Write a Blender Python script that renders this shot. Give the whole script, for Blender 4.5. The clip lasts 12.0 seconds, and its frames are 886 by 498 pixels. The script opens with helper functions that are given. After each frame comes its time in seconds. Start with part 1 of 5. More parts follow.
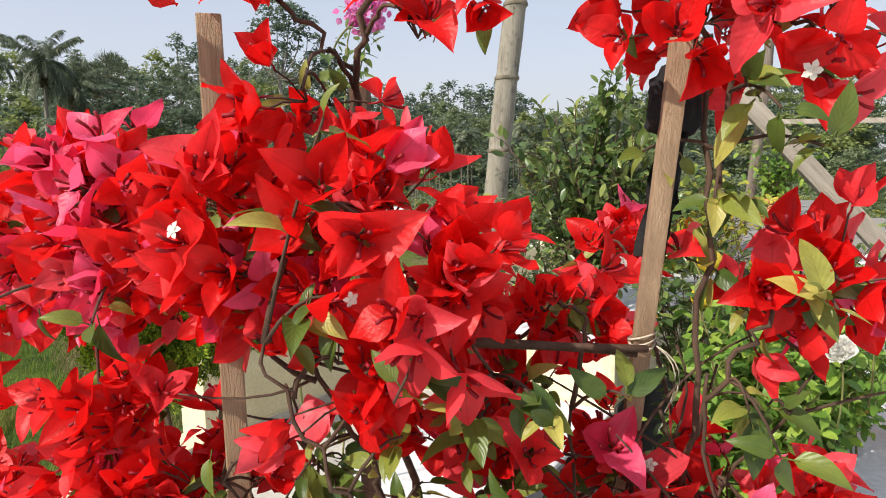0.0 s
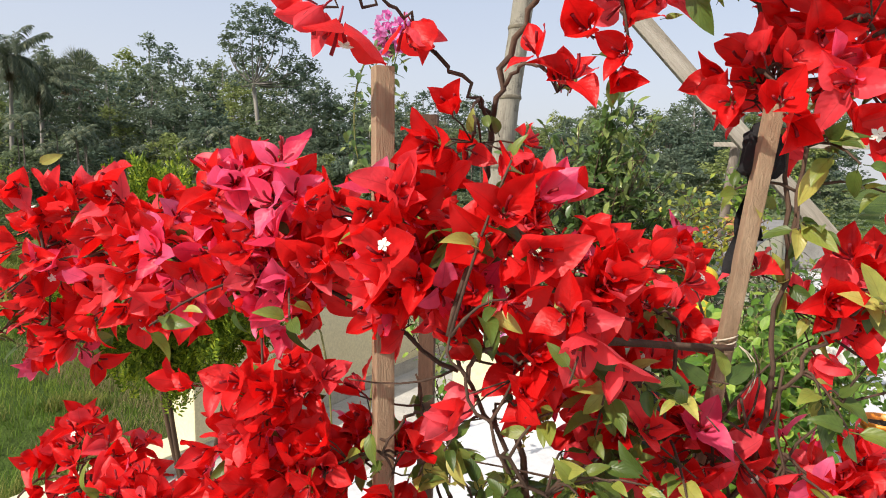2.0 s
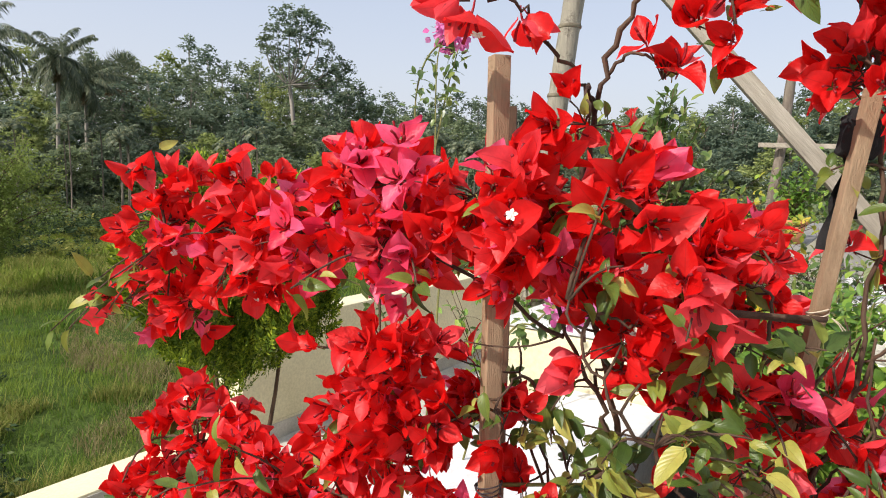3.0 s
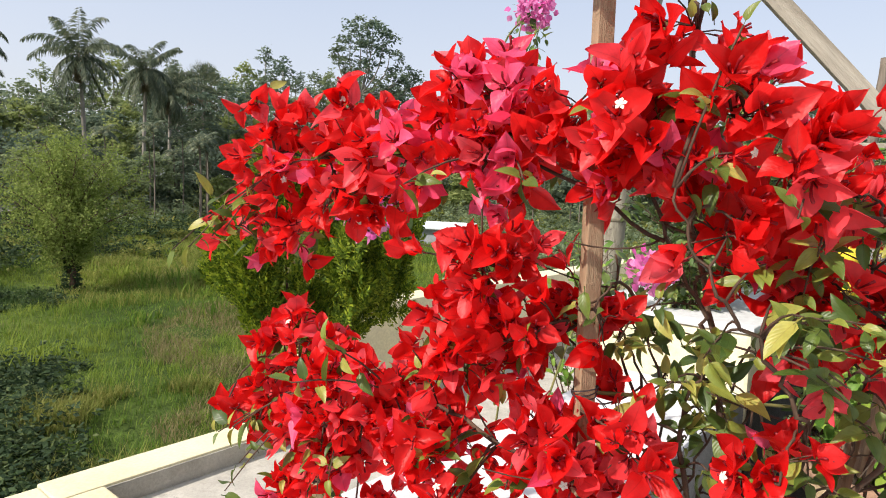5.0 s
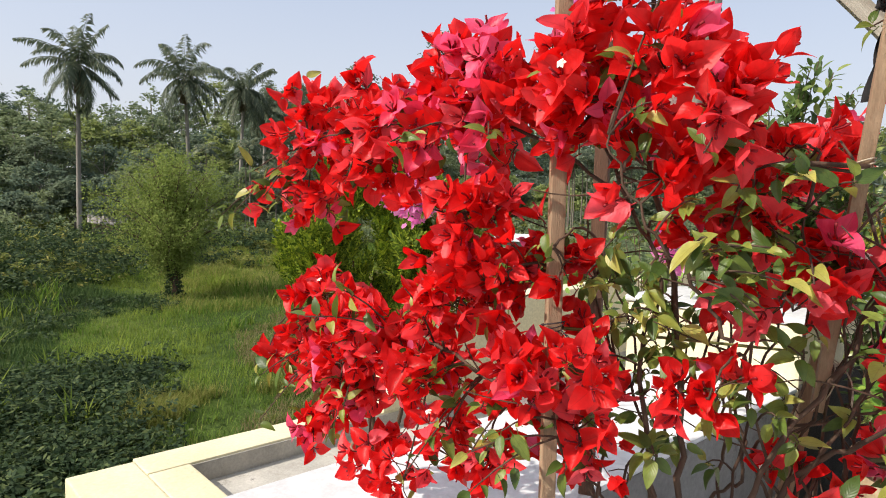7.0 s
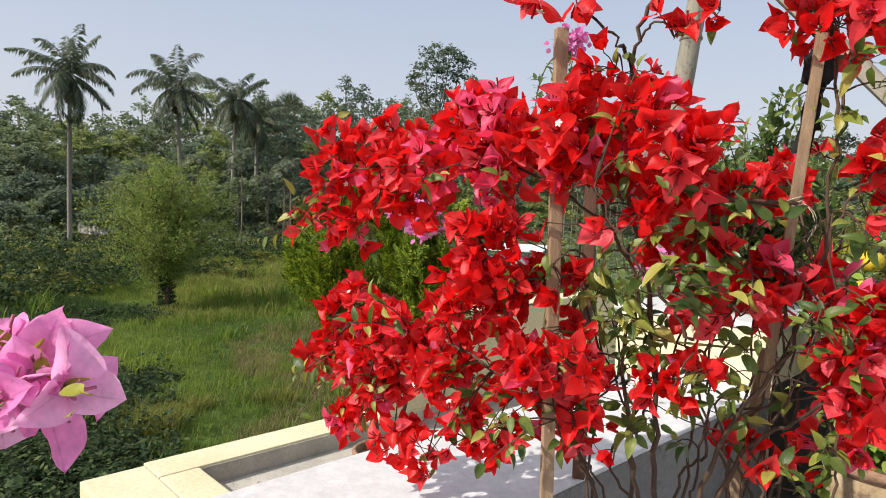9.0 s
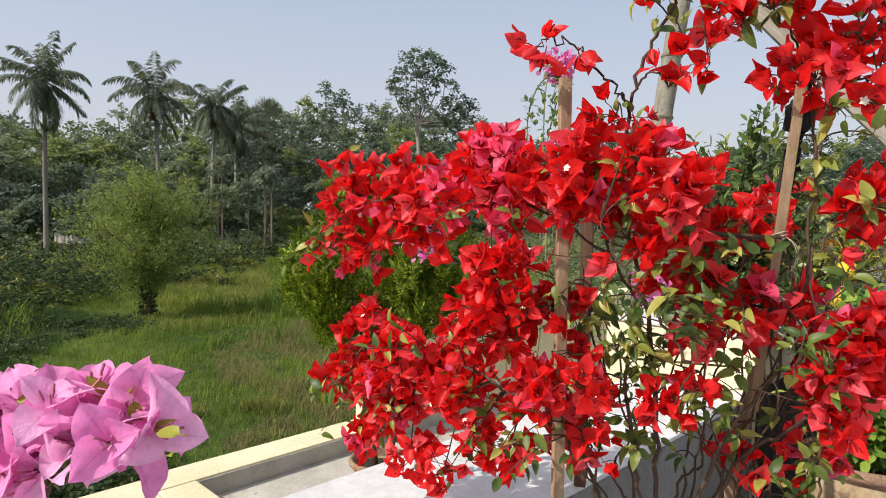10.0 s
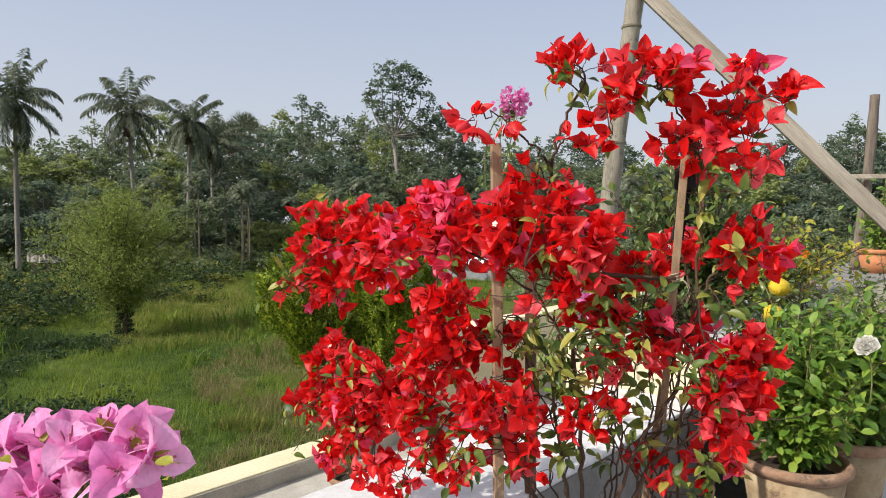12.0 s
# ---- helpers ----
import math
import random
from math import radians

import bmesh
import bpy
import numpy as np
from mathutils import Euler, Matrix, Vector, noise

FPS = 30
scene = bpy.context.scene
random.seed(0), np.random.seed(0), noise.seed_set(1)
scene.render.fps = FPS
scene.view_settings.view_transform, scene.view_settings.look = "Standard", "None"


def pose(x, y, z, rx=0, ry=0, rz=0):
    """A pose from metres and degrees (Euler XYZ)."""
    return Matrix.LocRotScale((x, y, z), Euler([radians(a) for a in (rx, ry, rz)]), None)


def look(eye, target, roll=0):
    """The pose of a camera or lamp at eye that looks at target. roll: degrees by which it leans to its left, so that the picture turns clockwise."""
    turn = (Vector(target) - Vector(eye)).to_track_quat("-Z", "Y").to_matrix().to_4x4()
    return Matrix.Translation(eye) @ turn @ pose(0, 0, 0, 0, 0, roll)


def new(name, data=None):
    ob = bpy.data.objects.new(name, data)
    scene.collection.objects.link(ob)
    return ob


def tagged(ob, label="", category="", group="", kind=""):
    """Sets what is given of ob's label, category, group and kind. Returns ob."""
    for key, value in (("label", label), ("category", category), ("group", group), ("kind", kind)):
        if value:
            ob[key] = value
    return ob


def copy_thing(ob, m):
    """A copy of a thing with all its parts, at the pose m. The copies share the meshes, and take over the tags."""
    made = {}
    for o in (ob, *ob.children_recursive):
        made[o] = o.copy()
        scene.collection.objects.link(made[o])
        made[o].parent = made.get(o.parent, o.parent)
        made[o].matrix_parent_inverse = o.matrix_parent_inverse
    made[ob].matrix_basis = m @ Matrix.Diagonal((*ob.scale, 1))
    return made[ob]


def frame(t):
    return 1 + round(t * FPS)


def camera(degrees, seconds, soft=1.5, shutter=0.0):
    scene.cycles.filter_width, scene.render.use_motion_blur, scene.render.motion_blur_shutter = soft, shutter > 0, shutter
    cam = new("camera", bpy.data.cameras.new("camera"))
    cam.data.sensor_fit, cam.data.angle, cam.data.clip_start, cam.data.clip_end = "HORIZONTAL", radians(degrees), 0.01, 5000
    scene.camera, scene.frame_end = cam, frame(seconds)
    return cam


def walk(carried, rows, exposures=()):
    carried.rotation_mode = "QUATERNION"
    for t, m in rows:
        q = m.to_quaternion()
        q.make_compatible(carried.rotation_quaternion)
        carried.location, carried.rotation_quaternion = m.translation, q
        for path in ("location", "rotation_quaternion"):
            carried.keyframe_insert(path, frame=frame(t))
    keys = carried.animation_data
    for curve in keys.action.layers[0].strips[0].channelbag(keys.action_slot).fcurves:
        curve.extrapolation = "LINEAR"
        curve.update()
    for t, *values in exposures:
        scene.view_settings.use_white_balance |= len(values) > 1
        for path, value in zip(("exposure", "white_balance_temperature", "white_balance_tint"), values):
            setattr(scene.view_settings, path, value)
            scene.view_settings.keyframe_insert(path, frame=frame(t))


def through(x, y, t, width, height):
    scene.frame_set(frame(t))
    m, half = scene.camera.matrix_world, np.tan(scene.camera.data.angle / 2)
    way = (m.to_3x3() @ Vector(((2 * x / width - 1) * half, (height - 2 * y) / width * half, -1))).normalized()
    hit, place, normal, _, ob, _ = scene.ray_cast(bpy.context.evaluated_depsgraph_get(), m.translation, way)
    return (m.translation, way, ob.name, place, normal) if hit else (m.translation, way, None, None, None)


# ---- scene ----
cam = camera(69.2, 12.0, soft=1.0)
PATH = [
    (0, (0.0854, -0.0590, 2.0071), (-0.2322, 1.8994, 1.7548), -0.93),
    (0.5, (0.0455, -0.0926, 2.0078), (-0.2283, 1.8729, 1.7586), -0.02),
    (1, (-0.0007, -0.1302, 2.0082), (-0.2237, 1.8441, 1.7796), 0.37),
    (1.5, (-0.0299, -0.1631, 2.0162), (-0.2370, 1.8136, 1.7933), 0.66),
    (2, (-0.0577, -0.1995, 2.0263), (-0.2837, 1.7751, 1.8031), 0.81),
    (2.5, (-0.0933, -0.2424, 2.0149), (-0.3672, 1.7264, 1.7946), 0.96),
    (3, (-0.1377, -0.2742, 2.0010), (-0.4599, 1.6872, 1.7796), 1.22),
    (5, (-0.1710, -0.3303, 1.8777), (-0.6888, 1.5914, 1.6804), 1.85),
    (5.5, (-0.1273, -0.3540, 1.8529), (-0.7820, 1.5266, 1.6662), 1.67),
    (6, (-0.0748, -0.3791, 1.8278), (-0.8151, 1.4704, 1.6501), 1.39),
    (6.5, (-0.0279, -0.3918, 1.8049), (-0.7943, 1.4476, 1.6334), 1.48),
    (8.5, (0.0270, -0.5668, 1.8112), (-0.7263, 1.2806, 1.6716), 1.55),
    (9, (0.0353, -0.6259, 1.8355), (-0.7077, 1.2262, 1.7018), 1.50),
    (9.5, (0.0085, -0.6648, 1.8552), (-0.7135, 1.1960, 1.7282), 1.13),
    (10, (0.0078, -0.7328, 1.8928), (-0.6832, 1.1402, 1.7714), 0.75),
    (10.5, (0.0182, -0.7887, 1.9123), (-0.6549, 1.0913, 1.8002), 0.38),
    (11, (0.0373, -0.8316, 1.9316), (-0.6212, 1.0540, 1.8267), 0.23),
    (11.5, (0.0603, -0.8577, 1.9465), (-0.5805, 1.0344, 1.8500), -0.10),
    (12, (0.1328, -0.8928, 1.9737), (-0.4994, 1.0025, 1.8846), -0.38),
]
walk(cam, [(t, look(eye, target, roll)) for t, eye, target, roll in PATH],
     [(0.0, 0.13), (3.0, 0.16), (5.5, 0.24), (8.5, 0.02), (12.0, -0.06)])

# ---- world and sun ----
SUN = Vector((-0.70, -0.71, 0.0)).normalized() * math.cos(radians(40)) + Vector((0, 0, math.sin(radians(40))))
world = bpy.data.worlds.new("sky_world")
scene.world = world
world.use_nodes = True
wn = world.node_tree.nodes
sky = wn.new("ShaderNodeTexSky")
sky.sky_type = "NISHITA"
sky.sun_disc = False
sky.sun_elevation = radians(40)
sky.sun_rotation = math.atan2(SUN.x, SUN.y)
sky.air_density, sky.dust_density, sky.ozone_density = 1.0, 5.0, 2.0
wn["Background"].inputs["Strength"].default_value = 0.12
veil = wn.new("ShaderNodeMix")         # a thin bright veil of morning haze over the whole sky
veil.data_type = "RGBA"
veil.inputs[0].default_value = 0.62
haze = wn.new("ShaderNodeValToRGB")    # whiter and brighter towards the horizon
for e, (p, c) in zip((haze.color_ramp.elements[0], haze.color_ramp.elements[1], haze.color_ramp.elements.new(0.15), haze.color_ramp.elements.new(0.40)), ((0.0, (0.98, 0.99, 1.0, 1)), (1.0, (0.28, 0.35, 0.48, 1)), (0.15, (0.85, 0.90, 0.99, 1)), (0.40, (0.60, 0.70, 0.89, 1)))):
    e.position, e.color = p, c
where = wn.new("ShaderNodeTexCoord")
height = wn.new("ShaderNodeSeparateXYZ")
world.node_tree.links.new(where.outputs["Generated"], height.inputs[0])
world.node_tree.links.new(height.outputs[2], haze.inputs[0])
glare = wn.new("ShaderNodeMix")
glare.data_type, glare.blend_type = "RGBA", "MULTIPLY"
glare.inputs[0].default_value = 1.0
glare.inputs[7].default_value = (8.3, 8.3, 8.5, 1)
world.node_tree.links.new(haze.outputs[0], glare.inputs[6])
world.node_tree.links.new(glare.outputs[2], veil.inputs[7])
world.node_tree.links.new(sky.outputs[0], veil.inputs[6])
world.node_tree.links.new(veil.outputs[2], wn["Background"].inputs["Color"])
sun = new("sun", bpy.data.lights.new("sun", "SUN"))
sun.data.energy, sun.data.angle, sun.data.color = 5.4, radians(0.6), (1.0, 0.93, 0.83)
sun.matrix_world = look((0, 0, 40), Vector((0, 0, 40)) - SUN)

DECK, LEDGE, FIELD = 0.70, 0.08, -3.2    # heights of the roof's floor, the lower ledge and the meadow
PARAPET, BLOCK, GUTTER = 1.15, 1.37, LEDGE - 0.14


# ---- materials ----
def material(name, rough=0.7, spec=0.3):
    m = bpy.data.materials.new(name)
    m.use_nodes = True
    b = m.node_tree.nodes["Principled BSDF"]
    b.inputs["Roughness"].default_value = rough
    b.inputs["Specular IOR Level"].default_value = spec
    return m, m.node_tree.nodes, m.node_tree.links, b


def ramp(nodes, links, source, stops):
    r = nodes.new("ShaderNodeValToRGB")
    while len(r.color_ramp.elements) < len(stops):
        r.color_ramp.elements.new(0.5)
    for e, (p, c) in zip(r.color_ramp.elements, stops):
        e.position, e.color = p, (*c, 1)
    links.new(source, r.inputs[0])
    return r.outputs[0]


def mixed(nodes, links, kind, factor, a, b):
    x = nodes.new("ShaderNodeMix")
    x.data_type, x.blend_type = "RGBA", kind
    for socket, value in ((x.inputs[0], factor), (x.inputs[6], a), (x.inputs[7], b)):
        if isinstance(value, (int, float)):
            socket.default_value = value
        elif isinstance(value, tuple):
            socket.default_value = (*value, 1)
        else:
            links.new(value, socket)
    return x.outputs[2]


def grain(nodes, links, scale, detail=6, stretch=None, rough=0.6, space="Object", along=None):
    n = nodes.new("ShaderNodeTexNoise")
    n.inputs["Scale"].default_value, n.inputs["Detail"].default_value = scale, detail
    n.inputs["Roughness"].default_value = rough
    c = nodes.new("ShaderNodeTexCoord")
    if stretch:
        mp = nodes.new("ShaderNodeMapping")
        mp.inputs["Scale"].default_value = stretch
        if along is not None:         # grain that runs along a slanting timber
            mp.vector_type = "TEXTURE"
            mp.inputs["Rotation"].default_value = (0, along, 0)
            mp.inputs["Scale"].default_value = [1 / s for s in stretch]
        links.new(c.outputs[space], mp.inputs[0])
        links.new(mp.outputs[0], n.inputs["Vector"])
    else:
        links.new(c.outputs[space], n.inputs["Vector"])
    return n.outputs["Fac"]


def bumped(nodes, links, bsdf, source, strength, distance=0.01):
    b = nodes.new("ShaderNodeBump")
    b.inputs["Strength"].default_value, b.inputs["Distance"].default_value = strength, distance
    links.new(source, b.inputs["Height"])
    links.new(b.outputs[0], bsdf.inputs["Normal"])


def surface(name, stops, scale, rough=0.8, stretch=None, fine=60.0, bump=0.3, spots=None, spec=0.3, space="Object", along=None):
    """A solid surface: colour by a broad noise, darkened by a fine one, with relief."""
    m, n, l, b = material(name, rough, spec)
    c = ramp(n, l, grain(n, l, scale, 5, stretch, space=space, along=along), stops)
    f = grain(n, l, fine, 8, stretch, 0.7, space=space, along=along)
    c = mixed(n, l, "MULTIPLY", 0.55, c, ramp(n, l, f, [(0.3, (0.55, 0.55, 0.55)), (0.65, (1, 1, 1))]))
    if spots:
        s = ramp(n, l, grain(n, l, spots[0], 9, stretch if along is not None else None, 0.75, space=space, along=along), [(spots[2], (0, 0, 0)), (spots[2] + 0.12, (1, 1, 1))])
        c = mixed(n, l, "MIX", s, c, spots[1])
    l.new(c, b.inputs["Base Color"])
    bumped(n, l, b, f, bump)
    return m


def leafy(name, stops, through=0.35, tint=1.3, rough=0.45, spec=0.35, edge=None, veins=0.0, by="object", fine=90.0, fade=None, crinkle=0.0):
    """A thin leaf or bract that lets light through. edge: colour and width of a paler margin; by: what varies from piece to piece."""
    m, n, l, b = material(name, rough, spec)
    if by == "object":
        r = n.new("ShaderNodeObjectInfo").outputs["Random"]
    else:
        r = n.new("ShaderNodeNewGeometry").outputs["Random Per Island"]
    c = ramp(n, l, r, stops)
    g = grain(n, l, fine, 5)
    c = mixed(n, l, "MULTIPLY", 0.5, c, ramp(n, l, g, [(0.3, (0.6, 0.6, 0.6)), (0.7, (1.15, 1.15, 1.15))]))
    if fade:
        big = ramp(n, l, grain(n, l, fade[0], 3, space="Object"), [(0.42, (0, 0, 0)), (0.62, (1, 1, 1))])
        c = mixed(n, l, "MIX", big, c, fade[1])
    if edge or veins:
        uv = n.new("ShaderNodeUVMap")
        sp = n.new("ShaderNodeSeparateXYZ")
        l.new(uv.outputs[0], sp.inputs[0])
        ab = n.new("ShaderNodeMath")
        ab.operation = "ABSOLUTE"
        l.new(sp.outputs[1], ab.inputs[0])
        if edge:
            wob = n.new("ShaderNodeMath")
            wob.operation = "ADD"
            l.new(ab.outputs[0], wob.inputs[0])
            l.new(ramp(n, l, grain(n, l, 60, 4), [(0.3, (-0.0, 0, 0)), (0.7, (0.5, 0.5, 0.5))]), wob.inputs[1])
            c = mixed(n, l, "MIX", ramp(n, l, wob.outputs[0], [(edge[1], (0, 0, 0)), (edge[1] + 0.12, (1, 1, 1))]), c, edge[0])
        if veins:
            w = n.new("ShaderNodeTexWave")
            w.inputs["Scale"].default_value, w.inputs["Distortion"].default_value = 2.2, 6.0
            mp = n.new("ShaderNodeCombineXYZ")
            sub = n.new("ShaderNodeMath")
            sub.operation = "SUBTRACT"
            l.new(sp.outputs[0], sub.inputs[0])
            half = n.new("ShaderNodeMath")
            half.operation = "MULTIPLY"
            half.inputs[1].default_value = 0.35
            l.new(ab.outputs[0], half.inputs[0])
            l.new(half.outputs[0], sub.inputs[1])
            l.new(sub.outputs[0], mp.inputs[0])
            l.new(mp.outputs[0], w.inputs["Vector"])
            rib = ramp(n, l, ab.outputs[0], [(0.0, (1, 1, 1)), (0.07, (0, 0, 0))])
            c = mixed(n, l, "MULTIPLY", 0.45, c, ramp(n, l, rib, [(0.0, (1, 1, 1)), (1.0, (0.6, 0.5, 0.5))]))
            bumped(n, l, b, w.outputs["Fac"], veins, 0.004)
            if crinkle:                # papery unevenness over the veins
                cr = n.new("ShaderNodeBump")
                cr.inputs["Strength"].default_value, cr.inputs["Distance"].default_value = crinkle, 0.004
                l.new(grain(n, l, 110, 4), cr.inputs["Height"])
                l.new(b.inputs["Normal"].links[0].from_socket, cr.inputs["Normal"])
                l.new(cr.outputs[0], b.inputs["Normal"])
    l.new(c, b.inputs["Base Color"])
    t = n.new("ShaderNodeBsdfTranslucent")
    l.new(mixed(n, l, "MULTIPLY", 1.0, c, tint if isinstance(tint, tuple) else (tint, tint, tint)), t.inputs["Color"])
    s = n.new("ShaderNodeMixShader")
    s.inputs[0].default_value = through
    l.new(b.outputs[0], s.inputs[1])
    l.new(t.outputs[0], s.inputs[2])
    l.new(s.outputs[0], n["Material Output"].inputs["Surface"])
    return m


RED = [(0.0, (0.62, 0.006, 0.006)), (0.40, (0.78, 0.012, 0.012)), (0.70, (0.83, 0.030, 0.032)), (0.9, (0.84, 0.060, 0.080)), (1.0, (0.86, 0.13, 0.17))]
M_RED = leafy("red_bract", RED, 0.48, (1.2, 1.0, 0.9), 0.45, 0.40, veins=0.07, fine=45, crinkle=0.35)
M_REDS = leafy("red_bract_mass", RED, 0.48, (1.2, 1.0, 0.9), 0.45, 0.40, veins=0.07, by="island", fine=45, crinkle=0.35)
ROSY = [(0.0, (0.78, 0.03, 0.09)), (0.5, (0.84, 0.08, 0.19)), (1.0, (0.86, 0.17, 0.34))]
M_ROSY = leafy("rosy_bract", ROSY, 0.48, (1.2, 1.0, 1.0), 0.45, 0.50, veins=0.07, by="island", fine=45, crinkle=0.35)
M_TUBE = surface("bract_tube", [(0.3, (0.20, 0.004, 0.01)), (0.7, (0.32, 0.01, 0.02))], 40, 0.5)
M_PINKTUBE = surface("pink_bract_tube", [(0.3, (0.36, 0.08, 0.16)), (0.7, (0.52, 0.16, 0.24))], 40, 0.5)
M_STAR = surface("white_floret", [(0.3, (0.72, 0.66, 0.55)), (0.7, (0.85, 0.82, 0.75))], 80, 0.6, bump=0.1)
PINK = [(0.0, (0.84, 0.28, 0.60)), (0.5, (0.88, 0.38, 0.69)), (1.0, (0.90, 0.50, 0.76))]
M_PINK = leafy("pink_bract", PINK, 0.46, 1.15, 0.5, 0.3, veins=0.08, crinkle=0.45)
M_MAGENTA = leafy("magenta_bract", [(0.0, (0.66, 0.10, 0.38)), (1.0, (0.84, 0.34, 0.62))], 0.4, 1.2, 0.5, by="island")
GREEN = [(0.0, (0.050, 0.090, 0.018)), (0.40, (0.10, 0.15, 0.026)), (0.75, (0.22, 0.255, 0.045)), (1.0, (0.42, 0.38, 0.09))]
M_LEAF = leafy("variegated_leaf", GREEN, 0.30, 1.4, 0.4, 0.4, edge=((0.34, 0.34, 0.09), 1.04), veins=0.12)
M_LEAFS = leafy("variegated_leaf_mass", GREEN, 0.30, 1.4, 0.4, 0.4, edge=((0.34, 0.34, 0.09), 1.04), veins=0.12, by="island")
M_ROSE = leafy("rose_leaf", [(0.0, (0.07, 0.15, 0.022)), (0.6, (0.15, 0.27, 0.038)), (1.0, (0.30, 0.40, 0.06))], 0.32, 1.4, 0.42, 0.35, veins=0.2, by="island")
M_CITRUS = leafy("citrus_leaf", [(0.0, (0.05, 0.095, 0.024)), (0.6, (0.105, 0.165, 0.04)), (1.0, (0.26, 0.30, 0.08))], 0.3, 1.3, 0.35, 0.5, by="island")
M_YELLOWLEAF = leafy("yellow_green_leaf", [(0.0, (0.16, 0.22, 0.03)), (0.7, (0.34, 0.34, 0.04)), (1.0, (0.50, 0.38, 0.05))], 0.35, 1.3, by="island")
M_THUJA = leafy("thuja_spray", [(0.0, (0.045, 0.085, 0.010)), (0.5, (0.13, 0.20, 0.016)), (1.0, (0.36, 0.42, 0.035))], 0.25, 1.3, 0.6, 0.2, by="island")
M_BUSH = leafy("feathery_leaf", [(0.0, (0.14, 0.19, 0.045)), (0.6, (0.21, 0.27, 0.065)), (1.0, (0.30, 0.35, 0.10))], 0.45, 1.3, 0.7, 0.15, by="island")
# Distance haze is in the colour of these two: greens lifted, greyed towards blue.
M_HAZYWOOD = leafy("hazy_deep_woodland_leaf", [(0.0, (0.095, 0.138, 0.108)), (0.6, (0.135, 0.185, 0.135)), (1.0, (0.18, 0.22, 0.14))], 0.42, 1.3, 0.8, 0.1, by="island", fine=1.5, fade=(0.11, (0.16, 0.195, 0.125)))
M_HAZYWOODMID = leafy("hazy_woodland_leaf", [(0.0, (0.13, 0.175, 0.11)), (0.6, (0.185, 0.235, 0.132)), (1.0, (0.25, 0.28, 0.15))], 0.42, 1.3, 0.8, 0.1, by="island", fine=1.5, fade=(0.14, (0.21, 0.25, 0.13)))
M_WOODPALE = leafy("yellow_green_woodland_leaf", [(0.0, (0.19, 0.24, 0.09)), (0.6, (0.26, 0.31, 0.11)), (1.0, (0.34, 0.36, 0.14))], 0.42, 1.3, 0.8, 0.1, by="island", fine=1.5)
M_PALM = leafy("palm_leaflet", [(0.0, (0.075, 0.10, 0.066)), (0.7, (0.13, 0.16, 0.10)), (1.0, (0.24, 0.25, 0.15))], 0.35, 1.2, 0.5, 0.3, by="island", fine=3)
M_DRYPALM = leafy("dry_palm_frond", [(0.0, (0.10, 0.08, 0.04)), (1.0, (0.18, 0.14, 0.08))], 0.2, 1.2, 0.7, by="island", fine=3)
M_GRASS = leafy("grass_blade", [(0.0, (0.065, 0.125, 0.016)), (0.55, (0.115, 0.20, 0.026)), (0.9, (0.18, 0.24, 0.040)), (1.0, (0.26, 0.25, 0.07))], 0.4, 1.3, 0.7, 0.15, by="island", fine=0.6, fade=(0.19, (0.20, 0.25, 0.038)))
M_DARKGRASS = leafy("dark_grass_blade", [(0.0, (0.030, 0.062, 0.018)), (0.7, (0.055, 0.100, 0.026)), (1.0, (0.10, 0.14, 0.04))], 0.3, 1.3, 0.7, 0.15, by="island", fine=0.6)
M_PALEGRASS = leafy("pale_grass_blade", [(0.0, (0.14, 0.17, 0.035)), (0.6, (0.22, 0.24, 0.055)), (1.0, (0.34, 0.30, 0.10))], 0.4, 1.3, 0.7, 0.15, by="island", fine=0.6)
M_DRYGRASS = leafy("dry_grass_blade", [(0.0, (0.17, 0.145, 0.065)), (0.7, (0.26, 0.215, 0.105)), (1.0, (0.36, 0.30, 0.16))], 0.35, 1.2, 0.8, 0.1, by="island", fine=0.6)
M_WEED = leafy("weed_leaf", [(0.0, (0.026, 0.048, 0.022)), (0.7, (0.048, 0.078, 0.030)), (1.0, (0.11, 0.14, 0.05))], 0.25, 1.3, 0.7, 0.15, by="island", fine=0.9)
M_WEEDPALE = leafy("pale_weed_leaf", [(0.0, (0.12, 0.15, 0.035)), (0.7, (0.19, 0.21, 0.05)), (1.0, (0.30, 0.27, 0.08))], 0.35, 1.3, 0.7, 0.15, by="island", fine=0.9)
M_STEM = surface("brown_stem", [(0.3, (0.05, 0.027, 0.018)), (0.7, (0.13, 0.078, 0.05))], 14, 0.75, (1, 1, 0.3), 120, 0.5)
M_GREENSTEM = surface("green_stem", [(0.3, (0.12, 0.15, 0.04)), (0.7, (0.24, 0.20, 0.07))], 20, 0.6)
M_BARK = surface("grey_bark", [(0.3, (0.17, 0.15, 0.13)), (0.7, (0.34, 0.31, 0.27))], 0.8, 0.9, (1, 1, 0.25), 6, 0.6)
M_STAKE = surface("weathered_stake_timber", [(0.25, (0.25, 0.16, 0.095)), (0.7, (0.46, 0.325, 0.205))], 9, 0.75, (6, 6, 0.5), 90, 0.5, spots=(30, (0.11, 0.075, 0.05), 0.66))
M_DARKSTAKE = surface("dark_stake_timber", [(0.25, (0.07, 0.035, 0.022)), (0.7, (0.14, 0.075, 0.045))], 9, 0.75, (6, 6, 0.5), 90, 0.5)
M_BAMBOO = surface("weathered_bamboo", [(0.3, (0.15, 0.13, 0.10)), (0.5, (0.30, 0.275, 0.22)), (0.75, (0.17, 0.16, 0.12))], 5, 0.7, (4, 4, 0.5), 40, 0.6, spots=(13, (0.085, 0.07, 0.055), 0.54))
